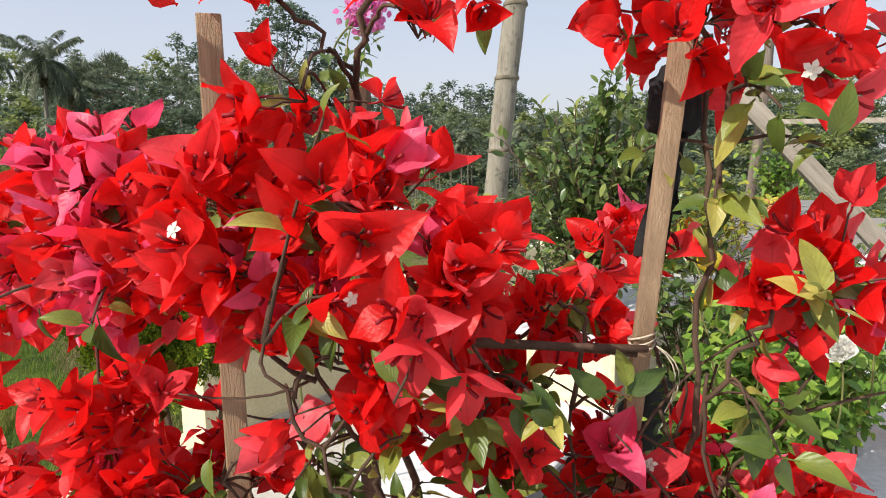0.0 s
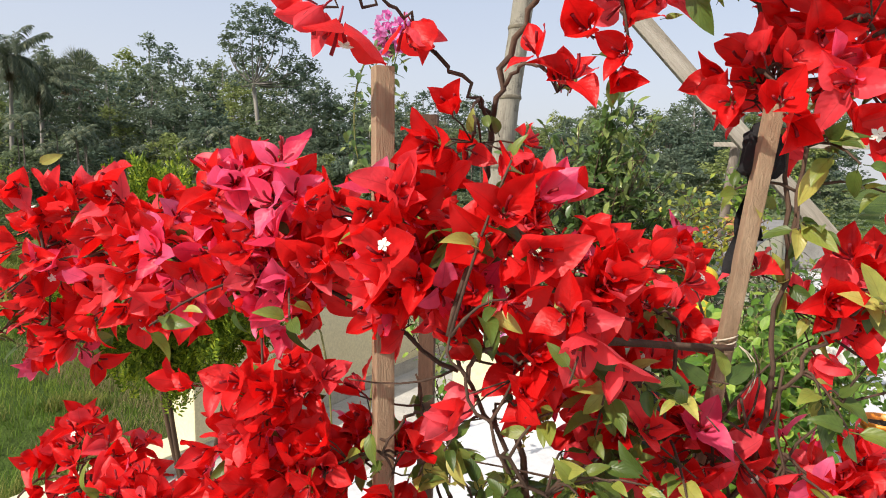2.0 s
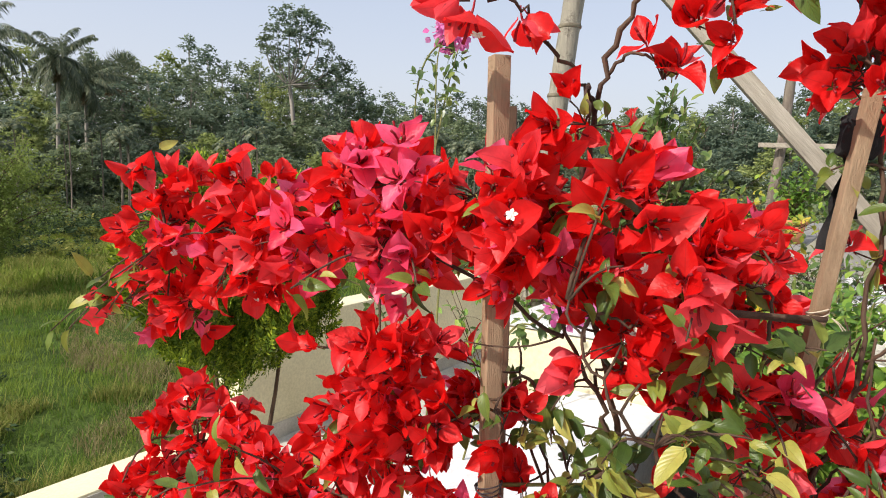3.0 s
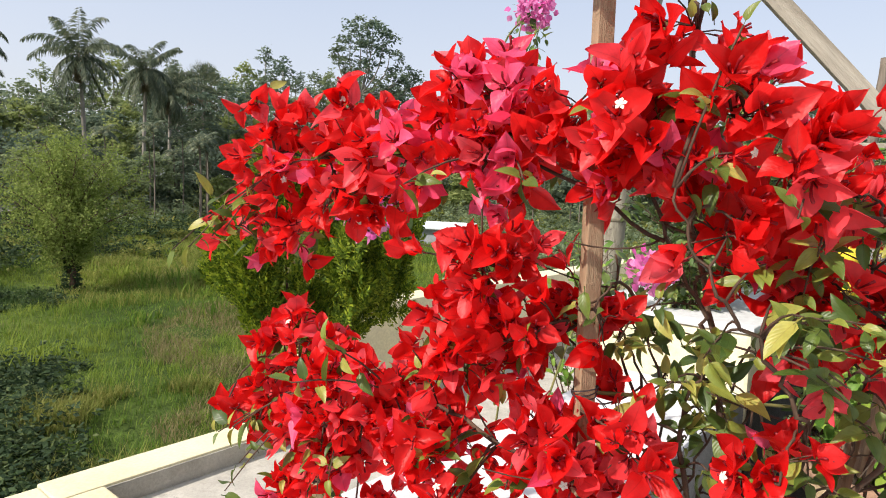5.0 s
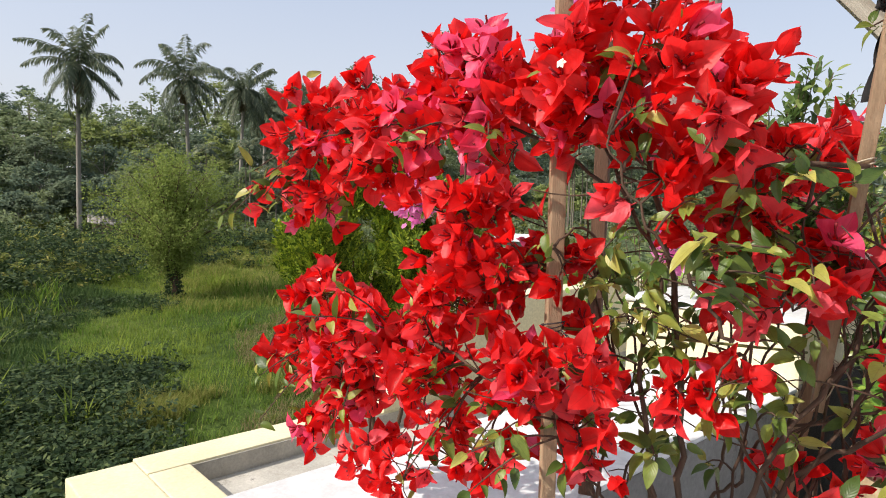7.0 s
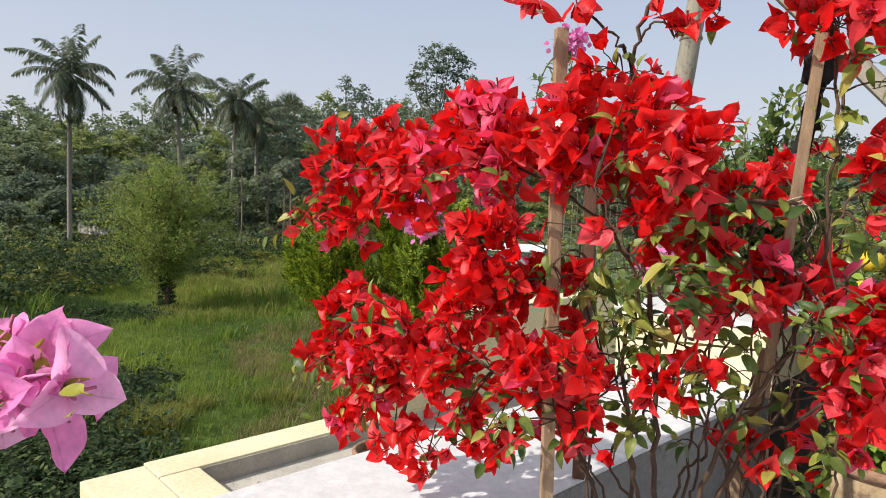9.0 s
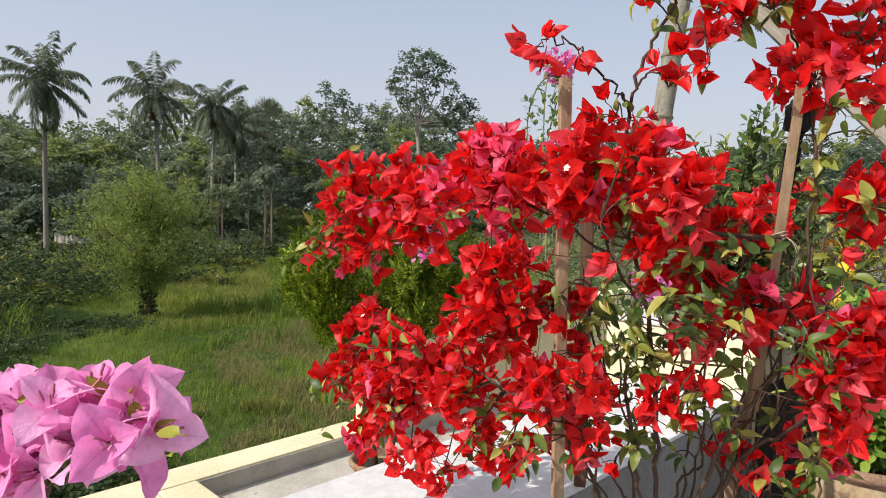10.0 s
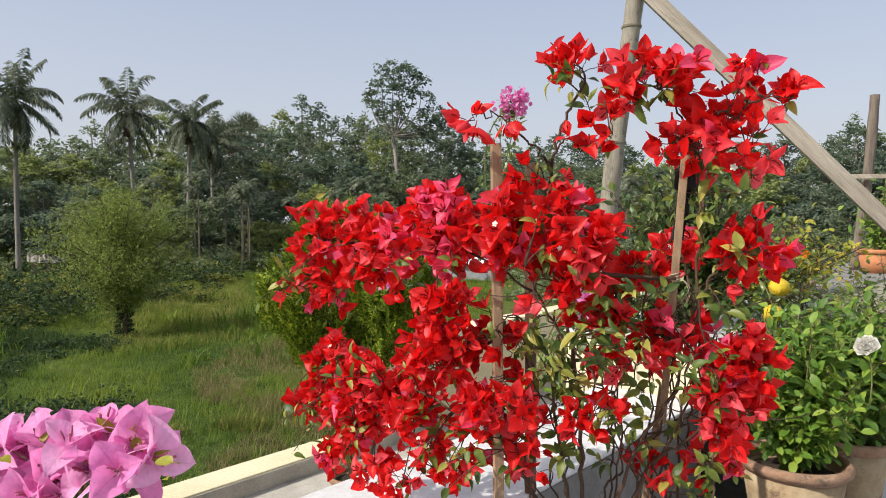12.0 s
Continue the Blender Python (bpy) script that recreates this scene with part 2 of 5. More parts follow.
M_NODE = surface("bamboo_node", [(0.3, (0.09, 0.075, 0.055)), (0.7, (0.24, 0.21, 0.15))], 20, 0.8)
M_BEAM = surface("weathered_timber_beam", [(0.3, (0.24, 0.205, 0.16)), (0.7, (0.46, 0.41, 0.34))], 3, 0.85, (0.5, 6, 6), 14, 0.9, spots=(5, (0.12, 0.10, 0.08), 0.58), along=radians(47.5))
M_POST = surface("grey_post_timber", [(0.3, (0.11, 0.085, 0.068)), (0.7, (0.25, 0.21, 0.17))], 5, 0.85, (6, 6, 0.6), 60, 0.6)
M_CREAM = surface("cream_painted_plaster", [(0.3, (0.66, 0.59, 0.385)), (0.7, (0.76, 0.69, 0.48))], 2.2, 0.75, None, 45, 0.12, spots=(5, (0.60, 0.54, 0.38), 0.72), space="Object")
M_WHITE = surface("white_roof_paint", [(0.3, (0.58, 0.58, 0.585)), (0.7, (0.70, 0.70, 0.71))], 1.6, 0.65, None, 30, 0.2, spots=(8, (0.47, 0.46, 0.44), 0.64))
M_CONCRETE = surface("grey_weathered_concrete", [(0.3, (0.38, 0.355, 0.315)), (0.7, (0.56, 0.53, 0.475))], 4, 0.9, None, 55, 0.5, spots=(9, (0.10, 0.09, 0.08), 0.62))
# Grey cement; on the low parapet's sides it also stands in for shade.
M_CEMENTSHADE = surface("grey_cement_and_shade", [(0.3, (0.17, 0.165, 0.155)), (0.7, (0.29, 0.28, 0.265))], 3, 0.9, None, 50, 0.5, spots=(6, (0.09, 0.085, 0.075), 0.57))
M_DAMP = surface("damp_stained_concrete", [(0.3, (0.11, 0.10, 0.09)), (0.7, (0.22, 0.205, 0.185))], 5, 0.9, None, 55, 0.5)
# Near-black tone painted in for the shade at the parapet.
M_SHADEBLACK = surface("painted_shade_black", [(0.3, (0.020, 0.019, 0.017)), (0.7, (0.065, 0.06, 0.052))], 5, 0.95, None, 55, 0.5)
M_CLAY = surface("aged_clay_pot", [(0.3, (0.29, 0.205, 0.12)), (0.5, (0.40, 0.30, 0.18)), (0.75, (0.50, 0.41, 0.27))], 9, 0.9, None, 45, 0.8, spots=(12, (0.15, 0.10, 0.065), 0.55))
M_RIM = surface("terracotta_rim", [(0.3, (0.28, 0.16, 0.10)), (0.7, (0.42, 0.27, 0.18))], 14, 0.85, None, 50, 0.9, spots=(16, (0.13, 0.10, 0.07), 0.52))
M_TERRA = surface("terracotta", [(0.3, (0.45, 0.17, 0.07)), (0.7, (0.58, 0.27, 0.13))], 8, 0.8, None, 80, 0.3)
M_ORANGE = surface("orange_plastic", [(0.3, (0.75, 0.22, 0.015)), (0.7, (0.85, 0.29, 0.02))], 8, 0.4, None, 50, 0.05, spec=0.5)
M_SOIL = surface("dark_potting_soil", [(0.3, (0.03, 0.022, 0.015)), (0.7, (0.075, 0.055, 0.038))], 20, 0.95, None, 90, 1.0)
M_FRUIT = surface("yellow_citrus_peel", [(0.3, (0.60, 0.40, 0.015)), (0.7, (0.74, 0.54, 0.03))], 14, 0.5, None, 260, 0.6, spots=(25, (0.42, 0.36, 0.03), 0.66), spec=0.4)
M_ROSEPETAL = leafy("white_rose_petal", [(0.0, (0.80, 0.78, 0.70)), (1.0, (0.88, 0.87, 0.83))], 0.45, 1.0, 0.6, by="island")
M_MARIGOLD = leafy("orange_petal", [(0.0, (0.75, 0.20, 0.01)), (1.0, (0.85, 0.38, 0.02))], 0.25, 1.0, 0.6, by="island")
M_CLOTH = surface("black_cloth", [(0.3, (0.006, 0.006, 0.007)), (0.7, (0.018, 0.017, 0.018))], 30, 0.8, None, 300, 0.4)
M_STRING = surface("pale_jute_string", [(0.3, (0.45, 0.38, 0.28)), (0.7, (0.62, 0.55, 0.43))], 200, 0.9)
M_WIRE = surface("dark_tie_wire", [(0.3, (0.03, 0.025, 0.03)), (0.7, (0.06, 0.045, 0.05))], 100, 0.7)
M_TIN = surface("weathered_tin", [(0.3, (0.22, 0.20, 0.18)), (0.7, (0.52, 0.48, 0.44))], 2.0, 0.7, None, 8, 0.2)
M_MUD = surface("mud_wall", [(0.3, (0.20, 0.15, 0.10)), (0.7, (0.32, 0.25, 0.18))], 1.2, 0.95, None, 8, 0.3)
M_SHED = surface("white_shed_panel", [(0.3, (0.62, 0.66, 0.70)), (0.7, (0.75, 0.78, 0.80))], 1.0, 0.5, None, 20, 0.1)
M_GREY = surface("grey_cement_block", [(0.3, (0.24, 0.25, 0.27)), (0.7, (0.34, 0.35, 0.37))], 2.0, 0.85, None, 20, 0.2)


def field_material():
    m, n, l, b = material("meadow_soil", 0.95, 0.1)
    big = ramp(n, l, grain(n, l, 0.11, 4), [(0.36, (0.045, 0.075, 0.016)), (0.48, (0.075, 0.115, 0.022)), (0.58, (0.11, 0.145, 0.03)), (0.70, (0.15, 0.13, 0.06))])
    fine = ramp(n, l, grain(n, l, 2.2, 8, None, 0.75), [(0.32, (0.45, 0.45, 0.45)), (0.66, (1.15, 1.15, 1.15))])
    l.new(mixed(n, l, "MULTIPLY", 0.8, big, fine), b.inputs["Base Color"])
    bumped(n, l, b, grain(n, l, 3.5, 8), 0.8, 0.3)
    return m


M_FIELD = field_material()


# ---- mesh building ----
class Geo:
    """Collects vertices, faces and leaf coordinates of one mesh."""

    def __init__(self):
        self.v, self.f, self.t, self.n = [], [], [], 0

    def add(self, verts, faces, uv=None):
        verts = np.asarray(verts, float)
        self.v.append(verts)
        self.f += [tuple(i + self.n for i in f) for f in faces]
        self.t.append(np.zeros((len(verts), 2)) if uv is None else np.asarray(uv, float))
        self.n += len(verts)

    def mesh(self, name, *mats, smooth=True):
        me = bpy.data.meshes.new(name)
        v = np.concatenate(self.v)
        me.from_pydata(v.tolist(), [], self.f)
        uv = np.concatenate(self.t)
        layer = me.uv_layers.new(name="UVMap")
        idx = np.empty(len(me.loops), int)
        me.loops.foreach_get("vertex_index", idx)
        layer.data.foreach_set("uv", uv[idx].ravel())
        for m in mats:
            me.materials.append(m)
        me.polygons.foreach_set("use_smooth", [smooth] * len(me.polygons))
        me.update()
        return me


def thing(name, label, category, at=(0, 0, 0), group=""):
    ob = new(name)
    ob.empty_display_size = 0.05
    ob.location = at
    return tagged(ob, label, category, group)


def part(name, geo, mat, parent=None, label="", smooth=True):
    """Links geo as one mesh object under a thing, which stands at its own origin; geo is in world metres."""
    me = geo.mesh(name, mat, smooth=smooth) if isinstance(geo, Geo) else geo
    ob = new(name, me)
    if parent:
        ob.parent = parent
        base, p = Vector((0, 0, 0)), parent
        while p:
            base += p.location
            p = p.parent
        ob.location = -base
    return tagged(ob, label)


def solid(name, geo, mat, label, category, kind="", group="", smooth=True):
    return tagged(new(name, geo.mesh(name, mat, smooth=smooth)), label, category, group, kind)


def unit(v):
    v = np.asarray(v, float)
    return v / (np.linalg.norm(v) + 1e-12)


def frame_of(d, spin=0.0):
    """A turn whose third axis points along d."""
    d = unit(d)
    a = unit(np.cross(d, (0.31, 0.17, 0.93) if abs(d[2]) < 0.9 else (1, 0, 0)))
    b = np.cross(d, a)
    c, s = math.cos(spin), math.sin(spin)
    return np.stack((a * c + b * s, b * c - a * s, d), 1)


def tube(g, pts, r0, r1=None, n=6, cap=True, wob=0.0, rng=None):
    pts = np.asarray(pts, float)
    r1 = r0 if r1 is None else r1
    k = len(pts)
    tan = np.gradient(pts, axis=0)
    up = np.array((0.2, 0.9, 0.1)) if abs(unit(tan[0])[2]) > 0.7 else np.array((0, 0, 1.0))
    ang = np.arange(n) * 2 * math.pi / n
    verts = []
    for i in range(k):
        t = unit(tan[i])
        a = unit(np.cross(t, up))
        b = np.cross(t, a)
        r = r0 + (r1 - r0) * i / (k - 1)
        if wob:
            r *= 1 + wob * rng.uniform(-1, 1)
        verts.append(pts[i] + r * (np.cos(ang)[:, None] * a + np.sin(ang)[:, None] * b))
    faces = [(i * n + j, i * n + (j + 1) % n, (i + 1) * n + (j + 1) % n, (i + 1) * n + j) for i in range(k - 1) for j in range(n)]
    if cap:
        faces += [tuple(range(n))[::-1], tuple((k - 1) * n + j for j in range(n))]
    uv = np.repeat(np.linspace(0, 1, k), n)
    g.add(np.concatenate(verts), faces, np.stack((uv, np.zeros_like(uv)), 1))


def curve(a, b, bend, steps=6):
    """Points from a to b, bowed by the vector bend."""
    t = np.linspace(0, 1, steps)[:, None]
    a, b, bend = (np.asarray(x, float) for x in (a, b, bend))
    return a + (b - a) * t + bend * (4 * t * (1 - t))


def smooth_path(pts, steps=5):
    """A rounded line through a few points."""
    p = np.asarray(pts, float)
    p = np.vstack((2 * p[0] - p[1], p, 2 * p[-1] - p[-2]))
    out = []
    for i in range(1, len(p) - 2):
        for t in np.linspace(0, 1, steps, endpoint=False):
            out.append(0.5 * (2 * p[i] + (p[i + 1] - p[i - 1]) * t + (2 * p[i - 1] - 5 * p[i] + 4 * p[i + 1] - p[i + 2]) * t ** 2 + (3 * p[i] - p[i - 1] - 3 * p[i + 1] + p[i + 2]) * t ** 3))
    return np.array(out + [p[-2]])


def box(g, lo, hi, bevel=0.0, turn=None, at=(0, 0, 0)):
    bm = bmesh.new()
    bmesh.ops.create_cube(bm, size=1)
    lo, hi = np.array(lo, float), np.array(hi, float)
    for v in bm.verts:
        v.co = Vector((lo + hi) / 2) + Vector(np.array(v.co) * (hi - lo))
    if bevel:
        bmesh.ops.bevel(bm, geom=bm.edges[:], offset=bevel, segments=2, profile=0.6, affect="EDGES")
    bm.verts.index_update()
    co = np.array([v.co for v in bm.verts])
    if turn is not None:
        co = co @ np.asarray(turn).T
    g.add(co + np.array(at), [tuple(v.index for v in f.verts) for f in bm.faces])
    bm.free()


def lathe(g, profile, at, n=40, wob=0.0, rng=None):
    """Turns (radius, height) pairs round the vertical."""
    ang = np.arange(n) * 2 * math.pi / n
    verts = []
    for r, h in profile:
        rr = r * (1 + (wob * np.sin(ang * 2 + h * 9) if wob else 0))
        verts.append(np.stack((rr * np.cos(ang), rr * np.sin(ang), np.full(n, h)), 1))
    k = len(profile)
    faces = [(i * n + j, i * n + (j + 1) % n, (i + 1) * n + (j + 1) % n, (i + 1) * n + j) for i in range(k - 1) for j in range(n)]
    faces += [tuple(range(n))[::-1], tuple((k - 1) * n + j for j in range(n))]
    g.add(np.concatenate(verts) + np.array(at), faces)


def blade(length, width, rows=6, cols=4, fold=0.25, droop=0.3, tip=0.8, base=0.55, wave=0.0, phase=0.0):
    """A leaf or bract along +x, its upper side to +z: vertices, faces and leaf coordinates."""
    u = np.linspace(0, 1, rows + 1)
    v = np.linspace(-1, 1, cols + 1)
    half = width * u ** base * (1 - u) ** tip
    half *= 0.5 / max(half.max(), 1e-9) * width
    ang = droop * u
    x = length * (u - 0.16 * droop ** 2 * u ** 3)
    z = -length * droop * 0.5 * u ** 2
    co, uv = [], []
    for i in range(rows + 1):
        for w in v:
            co.append((x[i], half[i] * w, z[i] + fold * half[i] * abs(w) ** 1.4 + wave * width * math.sin(u[i] * 9 + phase + 2 * w) * abs(w)))
            uv.append((u[i], w))
    k = cols + 1
    faces = [(i * k + j, (i + 1) * k + j, (i + 1) * k + j + 1, i * k + j + 1) for i in range(rows) for j in range(cols)]
    return np.array(co), faces, np.array(uv)


def lay(g, bl, turn, at, scale=1.0):
    co, faces, uv = bl
    g.add(co @ np.asarray(turn).T * scale + np.asarray(at), faces, uv)


def leaf_turn(direction, up, roll=0.0):
    """A turn that lays a blade's length along direction with its face towards up."""
    x = unit(direction)
    y = unit(np.cross(up, x))
    z = np.cross(x, y)
    c, s = math.cos(roll), math.sin(roll)
    return np.stack((x, y * c + z * s, z * c - y * s), 1)


def ground_z(x, y):
    """The height of the meadow."""
    near = max(0.0, 1 - math.hypot(x, y) / 160)
    return FIELD + 0.35 * near * (noise.noise((x * 0.09, y * 0.09, 0.3)) + 0.4 * noise.noise((x * 0.3, y * 0.3, 1.7))) if x * x + y * y > 64 else FIELD


# ---- ground and building ----
def build_ground():
    g, k = Geo(), 150
    s = np.linspace(-1, 1, k)
    s = np.sign(s) * (0.06 * np.abs(s) + 0.94 * np.abs(s) ** 4)
    xs, ys = s * 2600 - 18, s * 2600 + 20
    co = [(x, y, ground_z(x, y)) for y in ys for x in xs]
    faces = [(j * k + i, j * k + i + 1, (j + 1) * k + i + 1, (j + 1) * k + i) for j in range(k - 1) for i in range(k - 1)]
    g.add(co, faces)
    solid("ground", g, M_FIELD, "green meadow with bare brown patches, reaching to the woods", "ground", "structure")


E1 = np.array((0.42, 0.907, 0.0))     # along the roof's edge
E2 = np.array((0.907, -0.42, 0.0))    # across it
TURN = np.stack((E2, E1, (0, 0, 1)), 1)
CORNER = np.array((-2.94, 2.645, 0.0))  # inner corner of the lower ledge


def slab(name, lo, hi, mat, label, category, bevel=0.012):
    """A block of the building, measured across and along the roof's edge from the ledge's inner corner."""
    g = Geo()
    box(g, lo, hi, bevel, TURN, CORNER)
    return solid(name, g, mat, label, category, "structure", smooth=False)


def build_roof():
    slab("roof_deck", (3.165, -8, DECK - 0.16), (12, 11.6, DECK), M_WHITE, "flat roof floor painted white with faint stains", "roof")
    # Shadow at the parapet's foot, laid on the floor as a near-black sheet.
    slab("drain_strip", (3.166, -4, DECK + 0.001), (3.60, 3.6, DECK + 0.006), M_SHADEBLACK, "near-black strip of floor along the parapet, painted as its shadow", "floor", 0)
    # Sides kept far darker than the white top, so the colour carries their shade.
    slab("parapet_white", (2.67, -8, DECK - 0.3), (3.155, 0.945, PARAPET - 0.02), M_CEMENTSHADE, "broad low parapet with grey sides, shade put into their colour", "parapet", 0.01)
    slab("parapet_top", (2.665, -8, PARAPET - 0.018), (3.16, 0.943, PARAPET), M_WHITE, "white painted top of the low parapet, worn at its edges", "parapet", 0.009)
    slab("parapet_block", (2.45, 0.95, DECK - 0.3), (3.16, 10.5, BLOCK), M_CREAM, "raised cream painted block of the parapet", "parapet", 0.015)
    slab("parapet_coping", (2.44, 0.94, BLOCK + 0.002), (3.17, 3.2, BLOCK + 0.03), M_WHITE, "white painted coping on the parapet block", "parapet", 0.01)
    slab("parapet_coping", (2.44, 3.203, BLOCK + 0.002), (3.17, 10.5, BLOCK + 0.03), M_CEMENTSHADE, "rough unpainted grey coping further along the parapet", "parapet", 0.01)
    # Shade of the block's lower face, added as a thin near-black sheet.
    slab("parapet_stain", (3.161, 0.955, DECK + 0.008), (3.169, 3.6, 1.16), M_SHADEBLACK, "near-black lower face of the parapet block, shade put in as colour", "parapet", 0)
    slab("wall_house", (2.70, -7.9, FIELD - 0.6), (11.9, 11.5, DECK - 0.305), M_CREAM, "cream plastered house wall below the roof", "wall", 0)
    slab("ledge_outer", (-0.29, -0.29, LEDGE - 0.45), (0.0, 10.5, LEDGE + 0.004), M_CREAM, "cream painted concrete kerb of the lower ledge", "ledge")
    slab("ledge_end", (-0.25, -0.68, LEDGE - 0.45), (2.70, -0.293, LEDGE), M_CREAM, "broad cream painted end slab of the ledge", "ledge")
    slab("ledge_inner", (0.003, -0.29, LEDGE - 0.45), (2.70, -0.035, LEDGE + 0.002), M_CREAM, "inner strip of the ledge's end slab", "ledge")
    slab("parapet_outer", (-0.288, 1.5, LEDGE + 0.001), (-0.003, 10.5, LEDGE + 0.80), M_CREAM, "cream painted parapet rising from the ledge", "parapet")
    slab("gutter_floor", (0.012, -0.032, GUTTER - 0.3), (2.72, 10.4, GUTTER), M_CONCRETE, "grey weathered concrete floor of the lower ledge", "floor", 0)
    slab("gutter_side", (0.002, -0.030, GUTTER), (0.010, 10.4, LEDGE - 0.012), M_CONCRETE, "weathered grey unpainted inner face of the kerb", "kerb", 0)
    slab("wall_annex", (-0.23, -0.64, FIELD - 0.6), (2.69, 10.4, LEDGE - 0.455), M_CREAM, "cream plastered wall under the ledge", "wall", 0)
    slab("wall_back", (3.2, 9.6, DECK + 0.002), (11.9, 9.75, DECK + 0.5), M_CEMENTSHADE, "low grey unpainted concrete wall at the roof's far side", "wall")


build_ground()
build_roof()


# ---- the red bougainvillea ----
def flower_mesh(name, mats, seed, length=0.040, open_to=0.9, stars=False, bracts=3, wide=(0.60, 0.84)):
    """Three papery bracts round dark tubes, the flower's axis along +z. mats: bract, tube, floret."""
    rng = random.Random(seed)
    g, kinds = Geo(), []
    spin = rng.uniform(0, 2)
    for i in range(bracts):
        a = spin + i * 2 * math.pi / bracts + rng.uniform(-0.25, 0.25)
        lift = open_to + rng.uniform(-0.42, 0.34)
        ln = length * rng.uniform(0.88, 1.14)
        bl = blade(ln, ln * rng.uniform(*wide), 7, 4, rng.uniform(0.10, 0.85), rng.uniform(-0.75, 0.85), 1.0, 0.50, rng.uniform(0.03, 0.09), rng.uniform(0, 6))
        d = np.array((math.cos(a) * math.sin(lift), math.sin(a) * math.sin(lift), math.cos(lift)))
        n0 = len(g.f)
        lay(g, bl, leaf_turn(d, (-math.cos(a), -math.sin(a), 0.6), rng.uniform(-0.25, 0.25)), (0.004 * math.cos(a), 0.004 * math.sin(a), 0))
        kinds += [0] * (len(g.f) - n0)
    for i in range(bracts):
        a = spin + 0.5 + i * 2 * math.pi / bracts
        n0 = len(g.f)
        top = np.array((0.009 * math.cos(a), 0.009 * math.sin(a), length * rng.uniform(0.42, 0.6)))
        tube(g, curve((0.002 * math.cos(a), 0.002 * math.sin(a), 0.002), top, (0.002, 0, 0), 4), 0.0011, 0.0017, 5)
        kinds += [1] * (len(g.f) - n0)
        if stars and i < 1:
            n0 = len(g.f)
            for j in range(5):
                b = j * 2 * math.pi / 5
                lay(g, blade(0.0068, 0.0044, 3, 2, 0.3, 0.5, 0.25, 0.7), leaf_turn((math.cos(b), math.sin(b), 0.25), (0, 0, 1)), top)
                lay(g, blade(0.0045, 0.002, 2, 2, 0.1, 0.2, 0.35, 0.6), leaf_turn((math.cos(b + 0.6), math.sin(b + 0.6), 0.7), (0, 0, 1)), top)
            kinds += [2] * (len(g.f) - n0)
    tube(g, curve((0, 0, -0.012), (0, 0, 0.002), (0.001, 0, 0), 3), 0.0008, 0.0012, 5)
    kinds += [1] * (len(g.f) - len(kinds))
    me = g.mesh(name, *mats)
    me.polygons.foreach_set("material_index", kinds)
    g.kinds = kinds
    return me, g


def leaf_mesh(name, mat, seed, length=0.046, wide=0.44):
    rng = random.Random(seed)
    g = Geo()
    lay(g, blade(length, length * wide, 7, 4, rng.uniform(0.1, 0.55), rng.uniform(0.2, 1.0), 1.0, 0.55, 0.03, rng.uniform(0, 6)), np.eye(3), (0.008, 0, 0))
    tube(g, [(0, 0, 0.0005), (0.005, 0, 0), (0.012, 0, 0)], 0.0009, 0.0007, 4)
    return g.mesh(name, mat), g


def put(name, me, parent, turn, at, scale=1.0):
    ob = new(name, me)
    ob.parent = parent
    m = Matrix([list(r) for r in np.asarray(turn)]).to_4x4()
    ob.matrix_local = Matrix.Translation(Vector(at) - parent.location) @ m @ Matrix.Scale(scale, 4)
    return ob


# masses of bloom: x, y, z, half width, half height, sprays
UPPER_LEFT = [
    (-0.72, 0.62, 1.92, 0.070, 0.090, 5), (-0.61, 0.59, 1.86, 0.100, 0.060, 6), (-0.735, 0.62, 1.785, 0.055, 0.020, 2),
    (-0.57, 0.57, 1.95, 0.083, 0.065, 5), (-0.42, 0.49, 1.94, 0.077, 0.062, 6), (-0.34, 0.46, 1.99, 0.074, 0.065, 6),
    (-0.30, 0.45, 1.91, 0.073, 0.060, 5), (-0.775, 0.62, 2.02, 0.014, 0.015, 0.4), (-0.80, 0.62, 1.80, 0.030, 0.020, 1.2)]
CENTRE = [
    (-0.20, 0.41, 1.995, 0.080, 0.042, 6), (-0.13, 0.39, 1.93, 0.089, 0.060, 8), (-0.06, 0.36, 1.98, 0.060, 0.040, 4),
    (-0.01, 0.36, 1.93, 0.064, 0.050, 5), (-0.10, 0.40, 2.07, 0.035, 0.025, 1), (-0.05, 0.38, 1.85, 0.064, 0.040, 4),
    (0.03, 0.45, 1.78, 0.060, 0.050, 3), (0.08, 0.48, 1.80, 0.070, 0.040, 2), (0.10, 0.50, 1.88, 0.050, 0.030, 2),
    (-0.04, 0.45, 1.78, 0.055, 0.045, 1), (0.02, 0.47, 1.70, 0.050, 0.035, 1), (0.12, 0.58, 1.84, 0.045, 0.025, 1)]
LOWER_LEFT = [
    (-0.335, 0.45, 1.78, 0.070, 0.050, 4), (-0.26, 0.43, 1.70, 0.072, 0.060, 5), (-0.375, 0.47, 1.65, 0.076, 0.070, 6),
    (-0.19, 0.41, 1.74, 0.041, 0.046, 2), (-0.69, 0.60, 1.57, 0.095, 0.080, 6), (-0.52, 0.52, 1.56, 0.108, 0.080, 8),
    (-0.76, 0.62, 1.45, 0.070, 0.060, 3), (-0.61, 0.58, 1.44, 0.086, 0.055, 4), (-0.405, 0.48, 1.54, 0.077, 0.064, 5),
    (-0.22, 0.42, 1.55, 0.080, 0.062, 6), (-0.375, 0.47, 1.41, 0.055, 0.040, 2), (-0.15, 0.39, 1.59, 0.050, 0.045, 2),
